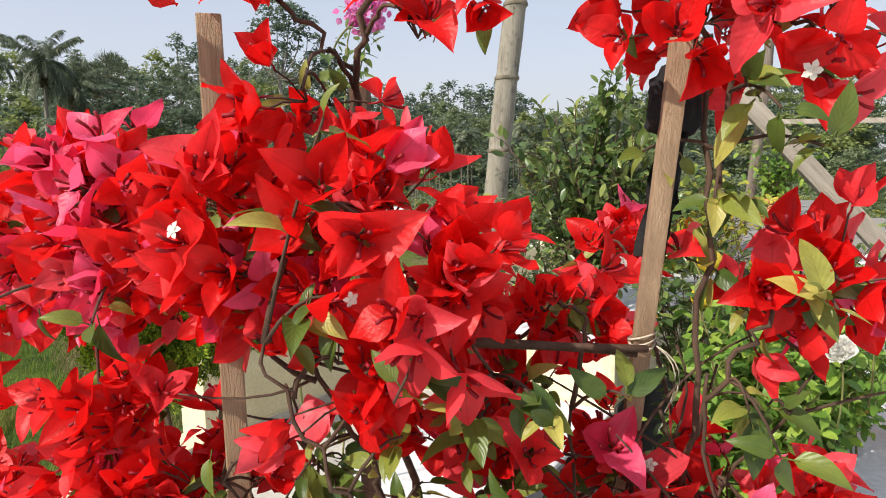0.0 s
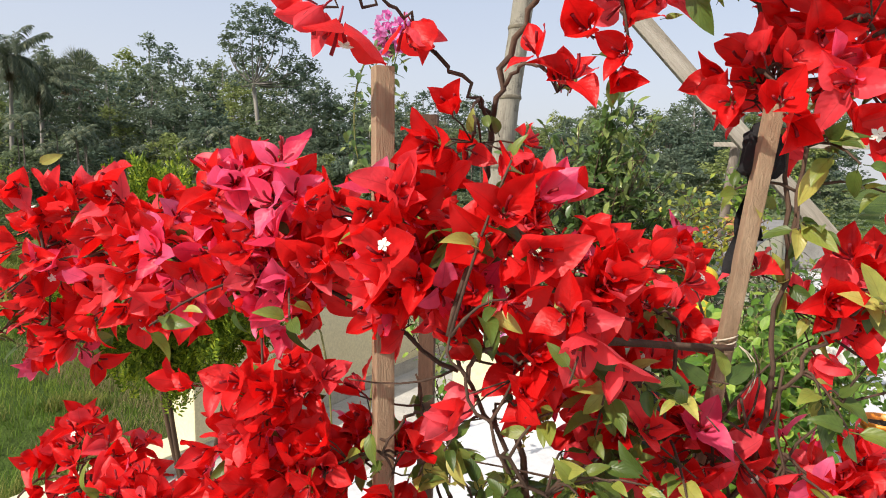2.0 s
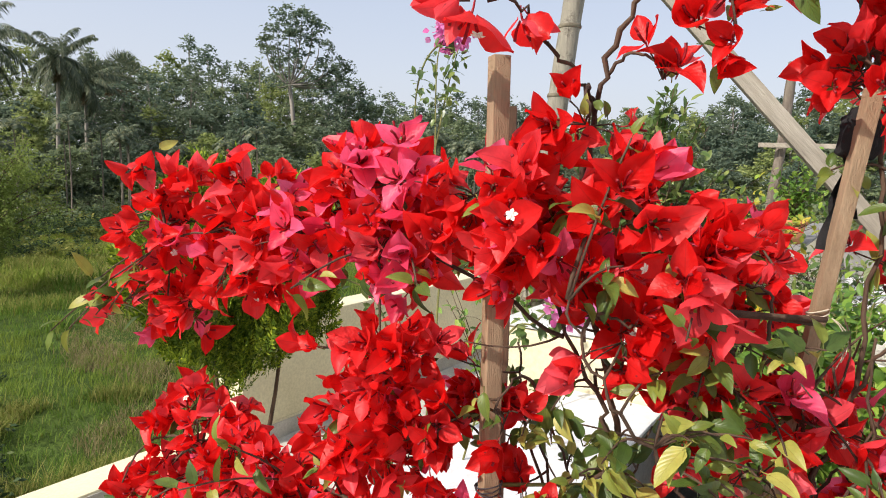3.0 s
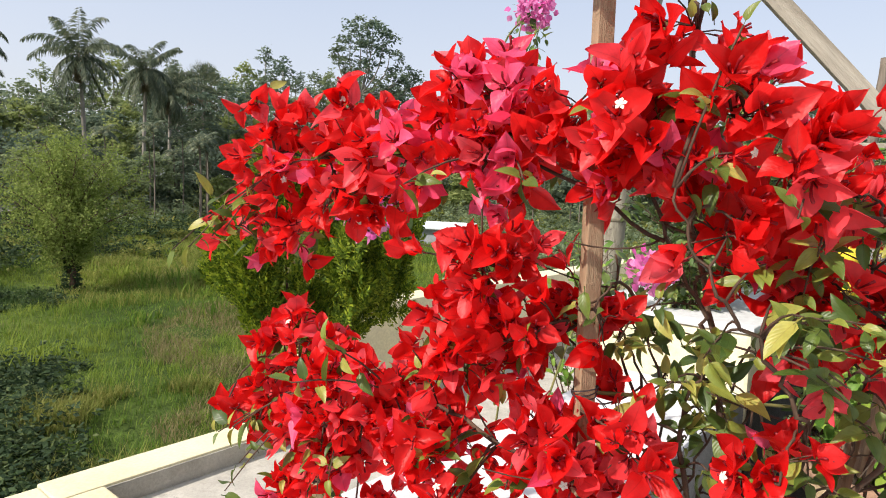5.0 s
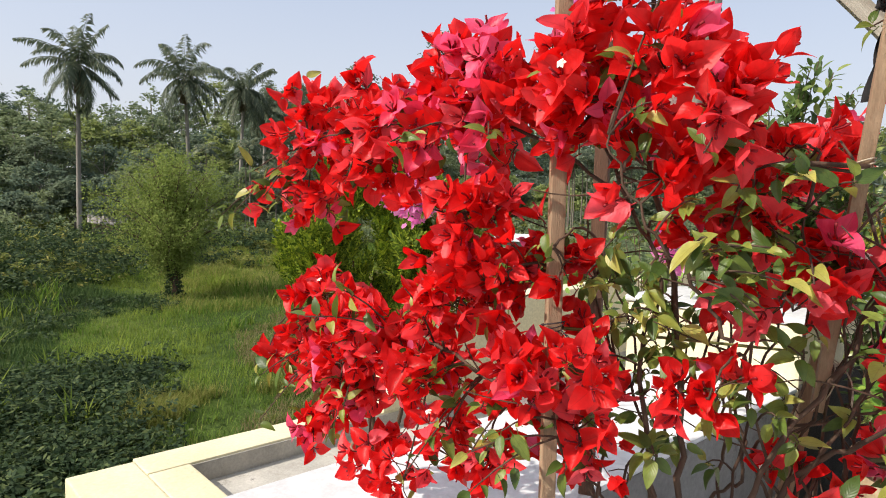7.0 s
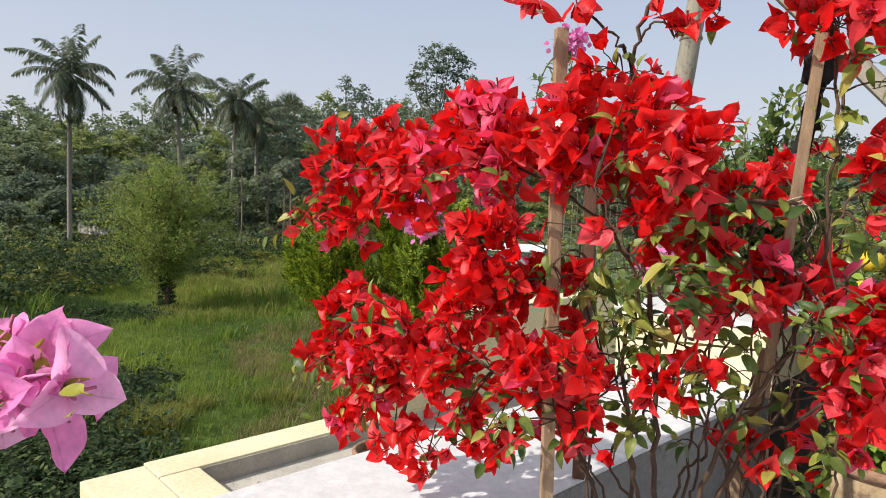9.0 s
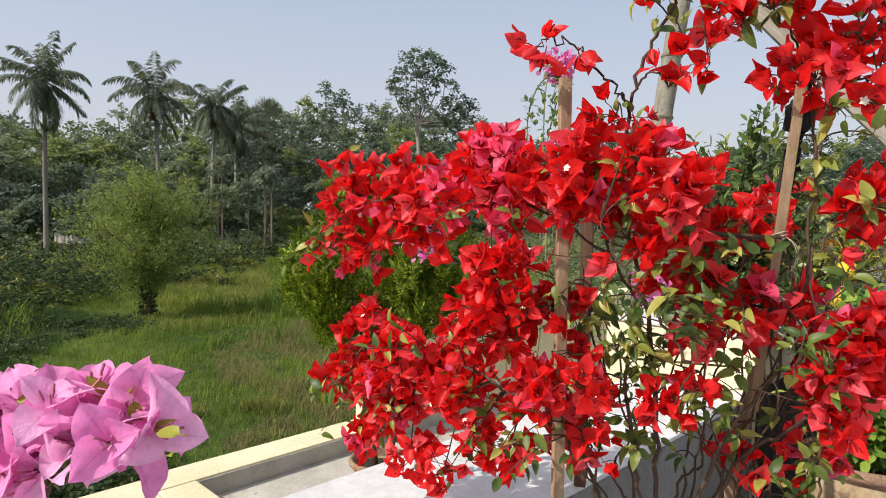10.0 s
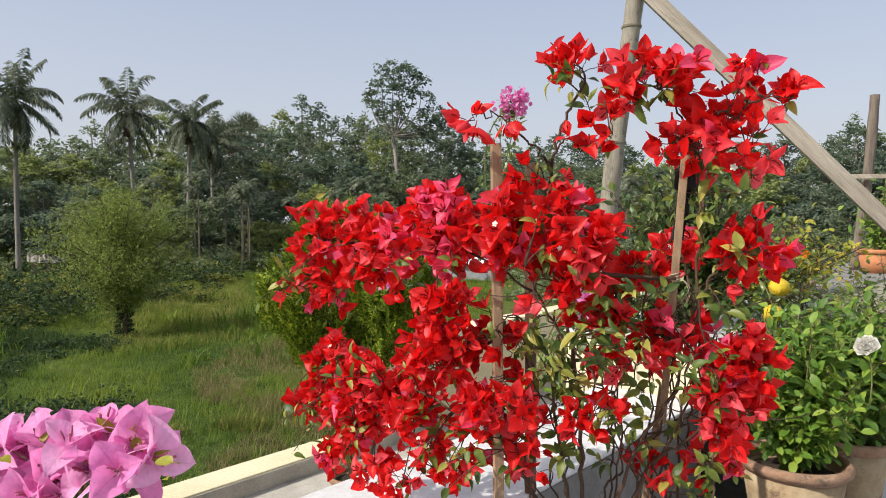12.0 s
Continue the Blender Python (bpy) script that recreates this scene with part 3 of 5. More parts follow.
    (-0.445, 0.49, 1.34, 0.039, 0.024, 1), (-0.15, 0.43, 1.48, 0.055, 0.05, 3), (-0.29, 0.45, 1.42, 0.06, 0.04, 2), (-0.59, 0.54, 1.50, 0.09, 0.06, 3),
    (-0.83, 0.62, 1.46, 0.025, 0.020, 0.6), (-0.67, 0.59, 1.37, 0.065, 0.035, 3), (-0.54, 0.54, 1.34, 0.050, 0.030, 2)]
RIGHT = [
    (0.285, 0.46, 1.695, 0.070, 0.052, 8), (0.27, 0.43, 1.63, 0.062, 0.062, 6), (0.17, 0.46, 1.73, 0.048, 0.040, 3),
    (0.25, 0.42, 1.545, 0.030, 0.024, 1), (0.25, 0.45, 1.90, 0.045, 0.035, 1.4), (0.315, 0.46, 1.92, 0.045, 0.040, 2.6),
    (0.01, 0.37, 1.575, 0.050, 0.022, 2), (0.09, 0.40, 1.69, 0.037, 0.030, 1), (0.16, 0.78, 1.90, 0.06, 0.03, 3),
    (0.25, 0.52, 1.46, 0.045, 0.035, 2), (0.13, 0.52, 1.46, 0.05, 0.03, 1)]
CROWN = [
    (0.20, 0.42, 2.13, 0.055, 0.045, 4), (0.28, 0.44, 2.10, 0.050, 0.050, 3.6), (0.175, 0.405, 2.115, 0.030, 0.018, 1.5),
    (0.24, 0.41, 2.17, 0.050, 0.040, 3), (0.10, 0.40, 2.27, 0.050, 0.040, 3), (0.16, 0.42, 2.25, 0.055, 0.045, 4),
    (-0.04, 0.46, 2.295, 0.044, 0.034, 3), (0.07, 0.41, 2.23, 0.055, 0.028, 2), (0.305, 0.46, 2.25, 0.018, 0.016, 1.5),
    (0.29, 0.45, 2.20, 0.027, 0.024, 1), (0.37, 0.47, 2.21, 0.022, 0.018, 1.5), (-0.02, 0.44, 2.12, 0.026, 0.02, 1), (0.04, 0.41, 2.16, 0.022, 0.018, 1)]
# tufts of foliage: x, y, z, half width, half height, leaves
LEAVES = [
    (0.15, 0.38, 1.67, 0.05, 0.04, 14), (-0.02, 0.46, 1.62, 0.09, 0.06, 22), (-0.10, 0.48, 1.58, 0.08, 0.07, 20),
    (0.07, 0.45, 1.60, 0.07, 0.06, 18), (0.22, 0.45, 1.66, 0.06, 0.05, 14), (0.20, 0.45, 2.02, 0.06, 0.06, 15),
    (0.10, 0.42, 2.20, 0.07, 0.05, 18), (-0.03, 0.44, 2.24, 0.05, 0.05, 14), (0.13, 0.40, 1.78, 0.07, 0.06, 22),
    (0.03, 0.36, 1.86, 0.06, 0.05, 12), (-0.75, 0.62, 1.79, 0.06, 0.04, 12), (-0.76, 0.62, 1.46, 0.06, 0.05, 12),
    (-0.30, 0.46, 1.48, 0.09, 0.05, 16), (-0.16, 0.48, 1.70, 0.07, 0.05, 16)]
LEAVES += [(0.0, 0.39, 1.75, 0.09, 0.05, 18), (-0.06, 0.40, 1.69, 0.08, 0.05, 18), (0.09, 0.42, 1.74, 0.05, 0.05, 12), (-0.84, 0.61, 1.78, 0.04, 0.03, 12), (-0.82, 0.61, 1.43, 0.03, 0.04, 10), (-0.70, 0.57, 1.36, 0.08, 0.04, 10), (-0.14, 0.43, 2.05, 0.06, 0.03, 8), (0.23, 0.46, 1.85, 0.06, 0.06, 14), (0.05, 0.50, 1.48, 0.12, 0.06, 20), (-0.06, 0.50, 1.52, 0.09, 0.08, 30), (-0.10, 0.52, 1.66, 0.07, 0.08, 30), (0.02, 0.50, 1.56, 0.05, 0.08, 20), (0.21, 0.52, 1.50, 0.05, 0.05, 15),
           (-0.12, 0.58, 1.70, 0.09, 0.11, 45), (-0.02, 0.58, 1.60, 0.12, 0.12, 35)]
LEAVES += [(0.06, 0.58, 1.46, 0.12, 0.10, 20), (-0.10, 0.58, 1.48, 0.09, 0.10, 20), (0.10, 0.54, 1.74, 0.08, 0.08, 40),
           (-0.03, 0.36, 1.80, 0.05, 0.04, 10), (0.03, 0.37, 1.72, 0.06, 0.05, 15), (0.09, 0.40, 1.70, 0.05, 0.05, 15),
           (0.22, 0.52, 1.40, 0.09, 0.08, 60), (-0.12, 0.37, 2.02, 0.08, 0.05, 10), (-0.45, 0.46, 1.60, 0.14, 0.08, 15), (-0.22, 0.40, 1.98, 0.06, 0.06, 5), (-0.02, 0.36, 1.88, 0.06, 0.05, 8), (0.08, 0.40, 1.78, 0.06, 0.03, 15), (-0.36, 0.42, 1.92, 0.10, 0.06, 10),
           (-0.74, 0.60, 1.50, 0.07, 0.08, 15), (-0.60, 0.55, 1.40, 0.10, 0.04, 15), (-0.35, 0.44, 1.42, 0.08, 0.05, 15), (-0.22, 0.40, 1.47, 0.06, 0.05, 15), (-0.70, 0.58, 1.84, 0.08, 0.05, 10),
           (0.25, 0.45, 1.98, 0.04, 0.08, 20), (0.24, 0.45, 2.07, 0.05, 0.03, 10)]
# old wood: lines of x, y, z
WOOD = [
    [(-0.01, 0.58, 0.74), (-0.03, 0.54, 1.20), (-0.055, 0.50, 1.40), (-0.08, 0.50, 1.58), (-0.06, 0.48, 1.70), (-0.11, 0.47, 1.82), (-0.16, 0.45, 1.93)],
    [(0.0, 0.58, 0.74), (0.04, 0.54, 1.25), (0.09, 0.50, 1.48), (0.17, 0.51, 1.62), (0.205, 0.50, 1.75), (0.215, 0.485, 1.95), (0.225, 0.47, 2.10)],
    [(-0.02, 0.58, 0.74), (-0.10, 0.54, 1.25), (-0.18, 0.50, 1.45), (-0.30, 0.50, 1.53), (-0.45, 0.54, 1.57), (-0.62, 0.60, 1.55)],
    [(-0.03, 0.54, 1.20), (-0.02, 0.52, 1.42), (-0.04, 0.53, 1.66), (-0.09, 0.54, 1.90), (-0.095, 0.53, 2.05), (-0.06, 0.51, 2.17), (-0.01, 0.48, 2.26)],
    [(0.04, 0.54, 1.25), (0.12, 0.53, 1.44), (0.20, 0.50, 1.52), (0.27, 0.46, 1.60)]]
WOOD += [
    [(-0.11, 0.47, 1.82), (-0.26, 0.47, 1.90), (-0.42, 0.51, 1.92), (-0.58, 0.58, 1.92), (-0.72, 0.63, 1.90)],
    [(-0.01, 0.58, 0.80), (-0.06, 0.60, 1.30), (-0.04, 0.56, 1.50), (0.02, 0.52, 1.66), (0.05, 0.46, 1.80), (0.02, 0.40, 1.90)],
    [(0.215, 0.485, 1.95), (0.205, 0.48, 2.12), (0.14, 0.46, 2.22), (0.05, 0.44, 2.26)],
    [(0.225, 0.47, 2.10), (0.26, 0.46, 2.16), (0.32, 0.47, 2.20), (0.38, 0.48, 2.20)],
    [(0.03, 0.40, 1.64), (-0.02, 0.38, 1.72), (-0.08, 0.37, 1.80), (-0.12, 0.36, 1.88)],
    [(-0.085, 0.525, 2.09), (-0.13, 0.50, 2.14), (-0.17, 0.47, 2.185), (-0.21, 0.41, 2.195), (-0.24, 0.385, 2.175)],
    [(0.205, 0.50, 1.75), (0.22, 0.46, 1.84), (0.26, 0.45, 1.90), (0.31, 0.46, 1.92)]]


def clear_stakes(at):
    """The shoots are tied to the back of the two front stakes: move a bloom from a stake's face to behind it."""
    x, y, z = at
    for foot, top, spans in (((-0.195, 0.482, 0.70), (-0.200, 0.471, 2.139), ((1.60, 1.665), (1.70, 1.86), (2.015, 2.2), (1.36, 1.53))), ((0.146, 0.566, 1.53), (0.184, 0.456, 2.10), ((1.77, 2.08), (1.50, 1.63)))):
        f = (z - foot[2]) / (top[2] - foot[2])
        sx, sy = foot[0] + (top[0] - foot[0]) * f, foot[1] + (top[1] - foot[1]) * f
        if y < sy + 0.02 and abs(x - sx) < 0.036 + 0.26 * (sy - y) and any(a < z < b for a, b in spans):
            at[1] = sy + 0.03 + 0.4 * max(0, sy - y)


def build_bougainvillea():
    rng = random.Random(11)
    nrg = np.random.default_rng(11)
    plant = thing("bougainvillea", "red bougainvillea in full bloom trained on wooden stakes", "shrub", (0.0, 0.58, DECK))
    wood = Geo()
    lines = []
    for i, w in enumerate(WOOD):
        p = smooth_path(w, 7)
        p += nrg.normal(0, 0.0035, p.shape)
        r0, r1 = ((0.0052, 0.0030) if i == 3 else (0.0048, 0.0020) if i < 5 else (0.0026, 0.0014))
        g = Geo()
        tube(g, p, r0, r1, 7, True, 0.12, rng)
        part("stem", g, M_STEM, plant)
        lines.append(p)
    for k in range(20):
        a = np.array((0.0 + rng.uniform(-0.04, 0.04), 0.58, DECK))
        m = np.array((rng.uniform(-0.12, 0.16), rng.uniform(0.48, 0.66), rng.uniform(1.15, 1.3)))
        b = np.array((m[0] * 1.7 + rng.uniform(-0.06, 0.06), rng.uniform(0.46, 0.60), rng.uniform(1.65, 1.85)))
        p = smooth_path([a, m, m + (b - m) * 0.3 + nrg.normal(0, 0.035, 3), m + (b - m) * 0.65 + nrg.normal(0, 0.035, 3), b], 8) + 0
        p[1:] += nrg.normal(0, 0.003, p[1:].shape)
        g = Geo()
        tube(g, p, 0.0036, 0.0014, 6, True, 0.12, rng)
        part("stem", g, M_STEM, plant)
        lines.append(p)
    every = np.concatenate([p[len(p) // 3:] for p in lines])
    # bare criss-cross twigs between the stems
    for i in range(80):
        a = every[rng.randrange(len(every))]
        if a[2] > 1.9:
            continue
        b = a + np.array((rng.uniform(-0.16, 0.16), rng.uniform(-0.06, 0.05), rng.uniform(-0.05, 0.14)))
        twig = curve(a, b, (rng.uniform(-0.02, 0.02), 0, rng.uniform(-0.02, 0.02)), 6)
        if i % 2:
            tube(wood, twig, 0.0017, 0.0008, 5)
    red = [flower_mesh("flower", (M_RED, M_TUBE, M_STAR), s, 0.0385, 0.52 + 0.13 * (s % 6), s == 5) for s in range(20)]
    rosy = [flower_mesh("flower", (M_ROSY, M_TUBE, M_STAR), s, 0.0385, 0.52 + 0.13 * (s % 6), s == 5) for s in range(20, 30)]
    mass, mass_kinds = Geo(), []
    leaf = [leaf_mesh("leaf", M_LEAF, s, 0.034 + 0.004 * (s % 4)) for s in range(8)]
    leaf_mass = Geo()
    blooms, greens = [], []
    for masses, more, big in ((UPPER_LEFT, 2.3, 1.06), (CENTRE, 1.85, 1.04), (LOWER_LEFT, 2.7, 0.93), (RIGHT, 2.1, 1.0), (CROWN, 1.35, 1.04)):
        for x, y, z, hx, hz, n in masses:
            c = np.array((x, y + 0.02, z))
            near = every[np.argmin(((every - c) ** 2).sum(1))]
            arm = curve(near, c, (rng.uniform(-0.02, 0.02), 0.01, 0.03 * np.linalg.norm(near - c) / 0.1), 12) + nrg.normal(0, 0.0015, (12, 3))
            tube(wood, arm, 0.0026, 0.0014, 5)
            reach = np.concatenate((every, arm))
            for _ in range(round(n * more)):
                while True:
                    o = nrg.uniform(-1, 1, 3)
                    if o @ o <= 1:
                        break
                tip = c + o * (hx, 0.075, hz) + (0, 0.02, 0)
                out = unit(o * (0.7, 0.8, 0.7) + (-0.10, -0.62, 0.28))
                near = reach[np.argmin(((reach - tip) ** 2).sum(1))]
                root = tip - out * 0.035
                tube(wood, curve(near, root, (0, 0, 0.25 * np.linalg.norm(near - root) * rng.uniform(-0.4, 0.8)), 6), 0.0019, 0.0011, 5)
                for j in range(3 if rng.random() < 0.75 else 4):
                    d = unit(out + nrg.normal(0, 0.62, 3))
                    at = root + d * rng.uniform(0.014, 0.055) + nrg.normal(0, 0.008, 3)
                    clear_stakes(at)
                    blooms.append((at, d, rng.uniform(0, 6.3), big * rng.uniform(0.78, 1.15)))
                    tube(wood, [root, (root + at) / 2 + (0, 0, 0.002), at - d * 0.008], 0.0009, 0.0009, 4)
                for j in range(rng.choice((0, 1, 2, 3))):
                    d = unit(nrg.normal(0, 0.7, 3) + (0, -0.35, -0.15))
                    greens.append((root + nrg.normal(0, 0.016, 3), d, rng.uniform(0.5, 0.95)))
    # a few long blooms nodding over the top of the front stake
    for at, d, size in (((-0.222, 0.386, 2.165), (-0.15, -0.25, -0.9), 1.25), ((-0.235, 0.380, 2.175), (-0.5, -0.3, -0.6), 1.15), ((-0.255, 0.385, 2.185), (-0.8, -0.3, 0.3), 1.1),
                        ((-0.215, 0.375, 2.190), (0.3, -0.6, 0.4), 1.0), ((-0.176, 0.472, 2.180), (0.15, -0.2, -0.95), 1.25), ((-0.168, 0.470, 2.182), (0.55, -0.2, -0.7), 1.05)):
        blooms.append((np.array(at), unit(d), rng.uniform(0, 6.3), size))
    for x, y, z, hx, hz, n in LEAVES:
        c = np.array((x, y, z))
        for _ in range(max(1, round(n * (0.8 if y > 0.47 else 0.9) / 5))):
            twig = c + nrg.uniform(-1, 1, 3) * (hx, 0.05, hz)
            near = every[np.argmin(((every - twig) ** 2).sum(1))]
            tube(wood, curve(near, twig, (0, 0, 0.01), 5), 0.0018, 0.001, 5)
            for _ in range(5):
                f = rng.uniform(0.45, 1.05)
                d = unit(nrg.normal(0, 0.7, 3) + (0, -0.3, -0.05))
                greens.append((near + (twig - near) * f, d, rng.uniform(0.55, 1.05)))
    tagged(part("twigs", wood, M_STEM, plant), kind="stuff")
    blooms.sort(key=lambda b: b[0][1])
    for i, (at, d, spin, size) in enumerate(blooms):
        pink = rng.random() < (0.50 if -0.52 < at[0] < -0.28 and at[2] > 1.84 else 0.07)
        me, g = (rosy * 2 if pink else red)[rng.randrange(20)]
        turn = frame_of(d, spin)
        if i < 300:
            put("flower", me, plant, turn, at, size)
        else:
            mass.add(np.concatenate(g.v) @ turn.T * size + at, g.f, np.concatenate(g.t))
            mass_kinds += [3 if pink and k == 0 else k for k in g.kinds]
    ob = part("flowers", mass, M_REDS, plant, "dense red bracts deeper in the shrub")
    ob.data.materials.append(M_TUBE)
    ob.data.materials.append(M_STAR)
    ob.data.materials.append(M_ROSY)
    ob.data.polygons.foreach_set("material_index", mass_kinds)
    tagged(ob, kind="stuff")
    greens.sort(key=lambda b: b[0][1])
    for i, (at, d, size) in enumerate(greens):
        me, g = leaf[rng.randrange(len(leaf))]
        turn = leaf_turn(d, unit(np.array((-0.2, -0.5, 0.8)) + nrg.normal(0, 0.4, 3)))
        if i < 280:
            put("leaf", me, plant, turn, at, size)
        else:
            leaf_mass.add(np.concatenate(g.v) @ turn.T * size + at, g.f, np.concatenate(g.t))
    tagged(part("foliage", leaf_mass, M_LEAFS, plant, "variegated green leaves"), kind="stuff")


build_bougainvillea()


# ---- stakes, canes and ties ----
def build_stake(name, foot, top, w, d, mat, label, bevel=0.0015, spin=0.0):
    g = Geo()
    foot, top = np.array(foot, float), np.array(top, float)
    z = unit(top - foot)
    x = unit(np.cross((0, 1, 0.0), z))
    y = np.cross(z, x)
    x, y = x * math.cos(spin) + y * math.sin(spin), y * math.cos(spin) - x * math.sin(spin)
    turn = np.stack((x, y, z), 1)
    box(g, (-w / 2, -d / 2, 0), (w / 2, d / 2, np.linalg.norm(top - foot)), bevel, turn, foot)
    return solid(name, g, mat, label, "stake", group="stakes of the bougainvillea", smooth=False)


build_stake("wooden_stake", (-0.195, 0.482, DECK), (-0.200, 0.471, 2.139), 0.0208, 0.0195, M_STAKE, "square weathered wooden stake tied into the bougainvillea", spin=radians(28))
build_stake("wooden_stake", (0.146, 0.566, 1.53), (0.184, 0.456, 2.10), 0.0155, 0.016, M_STAKE, "slightly leaning wooden stake wrapped in black cloth near its top")
build_stake("wooden_stake", (0.028, 0.665, DECK), (0.149, 0.592, 1.605), 0.0185, 0.017, M_STAKE, "leaning wooden stake with loose string at its top")
build_stake("wooden_stake", (-0.225, 1.0, PARAPET), (-0.222, 1.0, 2.14), 0.030, 0.028, M_DARKSTAKE, "dark reddish wooden stake behind the bougainvillea")


def build_ties():
    rng = random.Random(5)
    for name, a, b, r, mat, label in (
            ("cane", (-0.02, 0.455, 1.866), (0.170, 0.486, 1.853), 0.0040, M_STEM, "thin brown cane tied across to the stake"),
            ("cane", (-0.01, 0.462, 1.858), (0.162, 0.492, 1.846), 0.0030, M_STEM, "thin brown cane tied across to the stake"),
            ("cane", (-0.215, 0.485, 1.622), (0.135, 0.60, 1.600), 0.0026, M_GREENSTEM, "long pale cane running from stake to stake")):
        g = Geo()
        tube(g, curve(a, b, (0, 0.0, rng.uniform(-0.01, 0.004)), 9), r, r * 0.8, 6, True, 0.1, rng)
        solid(name, g, mat, label, "cane")
    for at, w, d, mat, label in (((-0.1982, 0.475, 1.624), 0.0150, 0.0150, M_WIRE, "dark wire wound round the stake"),
                                 ((0.1675, 0.5035, 1.854), 0.0105, 0.0115, M_STRING, "pale string knotted round the stake")):
        g = Geo()
        for k in range(3):
            ring = [(at[0] + w * math.cos(t) * (1 + 0.06 * k), at[1] + d * math.sin(t) * (1 + 0.06 * k), at[2] + 0.003 * k + 0.004 * math.sin(t + k)) for t in np.linspace(0, 2 * math.pi, 17)]
            tube(g, ring, 0.0010, 0.0010, 4)
        for k in range(2):
            tube(g, curve((at[0] + w, at[1] - d, at[2]), (at[0] + w + rng.uniform(0.005, 0.02), at[1] - d, at[2] - rng.uniform(0.03, 0.06)), (0.012, 0, 0.004), 7), 0.0007, 0.0006, 4)
        solid("tie", g, mat, label, "string")
    g = Geo()
    for k in range(4):
        a = np.array((0.147, 0.580, 1.596))
        b = a + (rng.uniform(-0.02, 0.06), rng.uniform(-0.03, 0), -rng.uniform(0.05, 0.10))
        tube(g, curve(a, b, (0.02, -0.01, 0.025), 9), 0.0011, 0.0008, 4)
    solid("string", g, M_STRING, "loose pale strings hanging from the stake's top", "string")
    # crumpled cloth tied round the stake
    bm = bmesh.new()
    bmesh.ops.create_uvsphere(bm, u_segments=28, v_segments=22, radius=1)
    for v in bm.verts:
        p = v.co.copy()
        w = 1 + 0.35 * noise.noise(p * 2.3) + 0.18 * noise.noise(p * 6)
        v.co = Vector((p.x * 0.019 * w, p.y * 0.014 * w, p.z * 0.024 * (1 + 0.3 * noise.noise(p * 3)) - (0.018 * abs(p.x) if p.z < 0 else 0)))
    g = Geo()
    bm.verts.index_update()
    g.add(np.array([v.co for v in bm.verts]) + (0.1840, 0.480, 2.060), [tuple(v.index for v in f.verts) for f in bm.faces])
    bm.free()
    # its two hanging ends
    for dx, ln in ((-0.001, 0.120), (0.005, 0.085)):
        rows, cols, co = 12, 4, []
        for i in range(rows + 1):
            for j in range(cols + 1):
                u, v = i / rows, j / cols - 0.5
                co.append((0.183 + dx - 0.006 * u + v * 0.018 * (1 + 0.4 * u) + 0.005 * math.sin(5 * u + dx * 300), 0.487 + 0.012 * u + 0.006 * math.sin(v * 9 + u * 7), 2.05 - ln * u))
        k = cols + 1
        g.add(co, [(i * k + j, (i + 1) * k + j, (i + 1) * k + j + 1, i * k + j + 1) for i in range(rows) for j in range(cols)])
    solid("black_cloth", g, M_CLOTH, "crumpled black cloth tied round the stake, its ends hanging", "cloth")


build_ties()


# ---- the pink bougainvilleas ----
def build_pink_front():
    rng, nrg = random.Random(3), np.random.default_rng(3)
    plant = thing("pink_bougainvillea", "pale pink bougainvillea spray in full bloom beside the roof's edge", "shrub", (-0.85, -0.20, PARAPET))
    g = Geo()
    main = smooth_path([(-0.85, -0.20, PARAPET), (-0.78, -0.22, 1.3), (-0.68, -0.23, 1.5), (-0.63, -0.23, 1.60)], 6)
    tube(g, main, 0.006, 0.003, 7)
    part("stem", g, M_STEM, plant)
    twigs = Geo()
    pink = [flower_mesh("flower", (M_PINK, M_PINKTUBE, M_STAR), 40 + s, 0.052, 0.80 + 0.09 * (s % 4), wide=(0.80, 0.98)) for s in range(8)]
    for c, h, n in (((-0.588, -0.215, 1.652), (0.075, 0.05, 0.035), 19), ((-0.715, -0.23, 1.630), (0.08, 0.06, 0.04), 20), ((-0.542, -0.20, 1.645), (0.032, 0.03, 0.03), 4), ((-0.69, -0.25, 1.59), (0.07, 0.06, 0.04), 13)):
        for _ in range(n):
            at = np.array(c) + np.clip(nrg.normal(0, 0.5, 3), -1, 1) * h
            d = unit((at - (-0.63, -0.16, 1.58)) * (1, 1, 1) + nrg.normal(0, 0.05, 3))
            root = main[-1] + (at - main[-1]) * 0.3 + (0, 0.01, -0.02)
            tube(twigs, curve(root, at - d * 0.01, (0, 0, 0.008), 5), 0.0013, 0.0009, 5)
            me, _g = pink[rng.randrange(len(pink))]
            put("flower", me, plant, frame_of(d, rng.uniform(0, 6)), at, rng.uniform(0.85, 1.1))
    tagged(part("twigs", twigs, M_GREENSTEM, plant), kind="stuff")
    leaf = [leaf_mesh("leaf", M_YELLOWLEAF, 80 + s, 0.03, 0.5)[0] for s in range(3)]
    for _ in range(26):
        at = np.array((-0.60, -0.23, 1.665)) + nrg.normal(0, 1, 3) * (0.06, 0.03, 0.02)
        put("leaf", leaf[rng.randrange(3)], plant, leaf_turn(unit(nrg.normal(0, 1, 3) + (0, -0.5, 0.3)), (0, -0.5, 0.8)), at, rng.uniform(0.6, 1.1))


def build_pink_back():
    rng, nrg = random.Random(8), np.random.default_rng(8)
    plant = thing("magenta_bougainvillea", "magenta double-flowered bougainvillea with long trailing shoots", "shrub", (-0.66, 1.72, GUTTER))
    shoots = [
        [(-0.66, 1.72, GUTTER), (-0.48, 1.70, 1.5), (-0.52, 1.85, 2.1), (-0.54, 1.98, 2.42), (-0.505, 2.04, 2.51)],
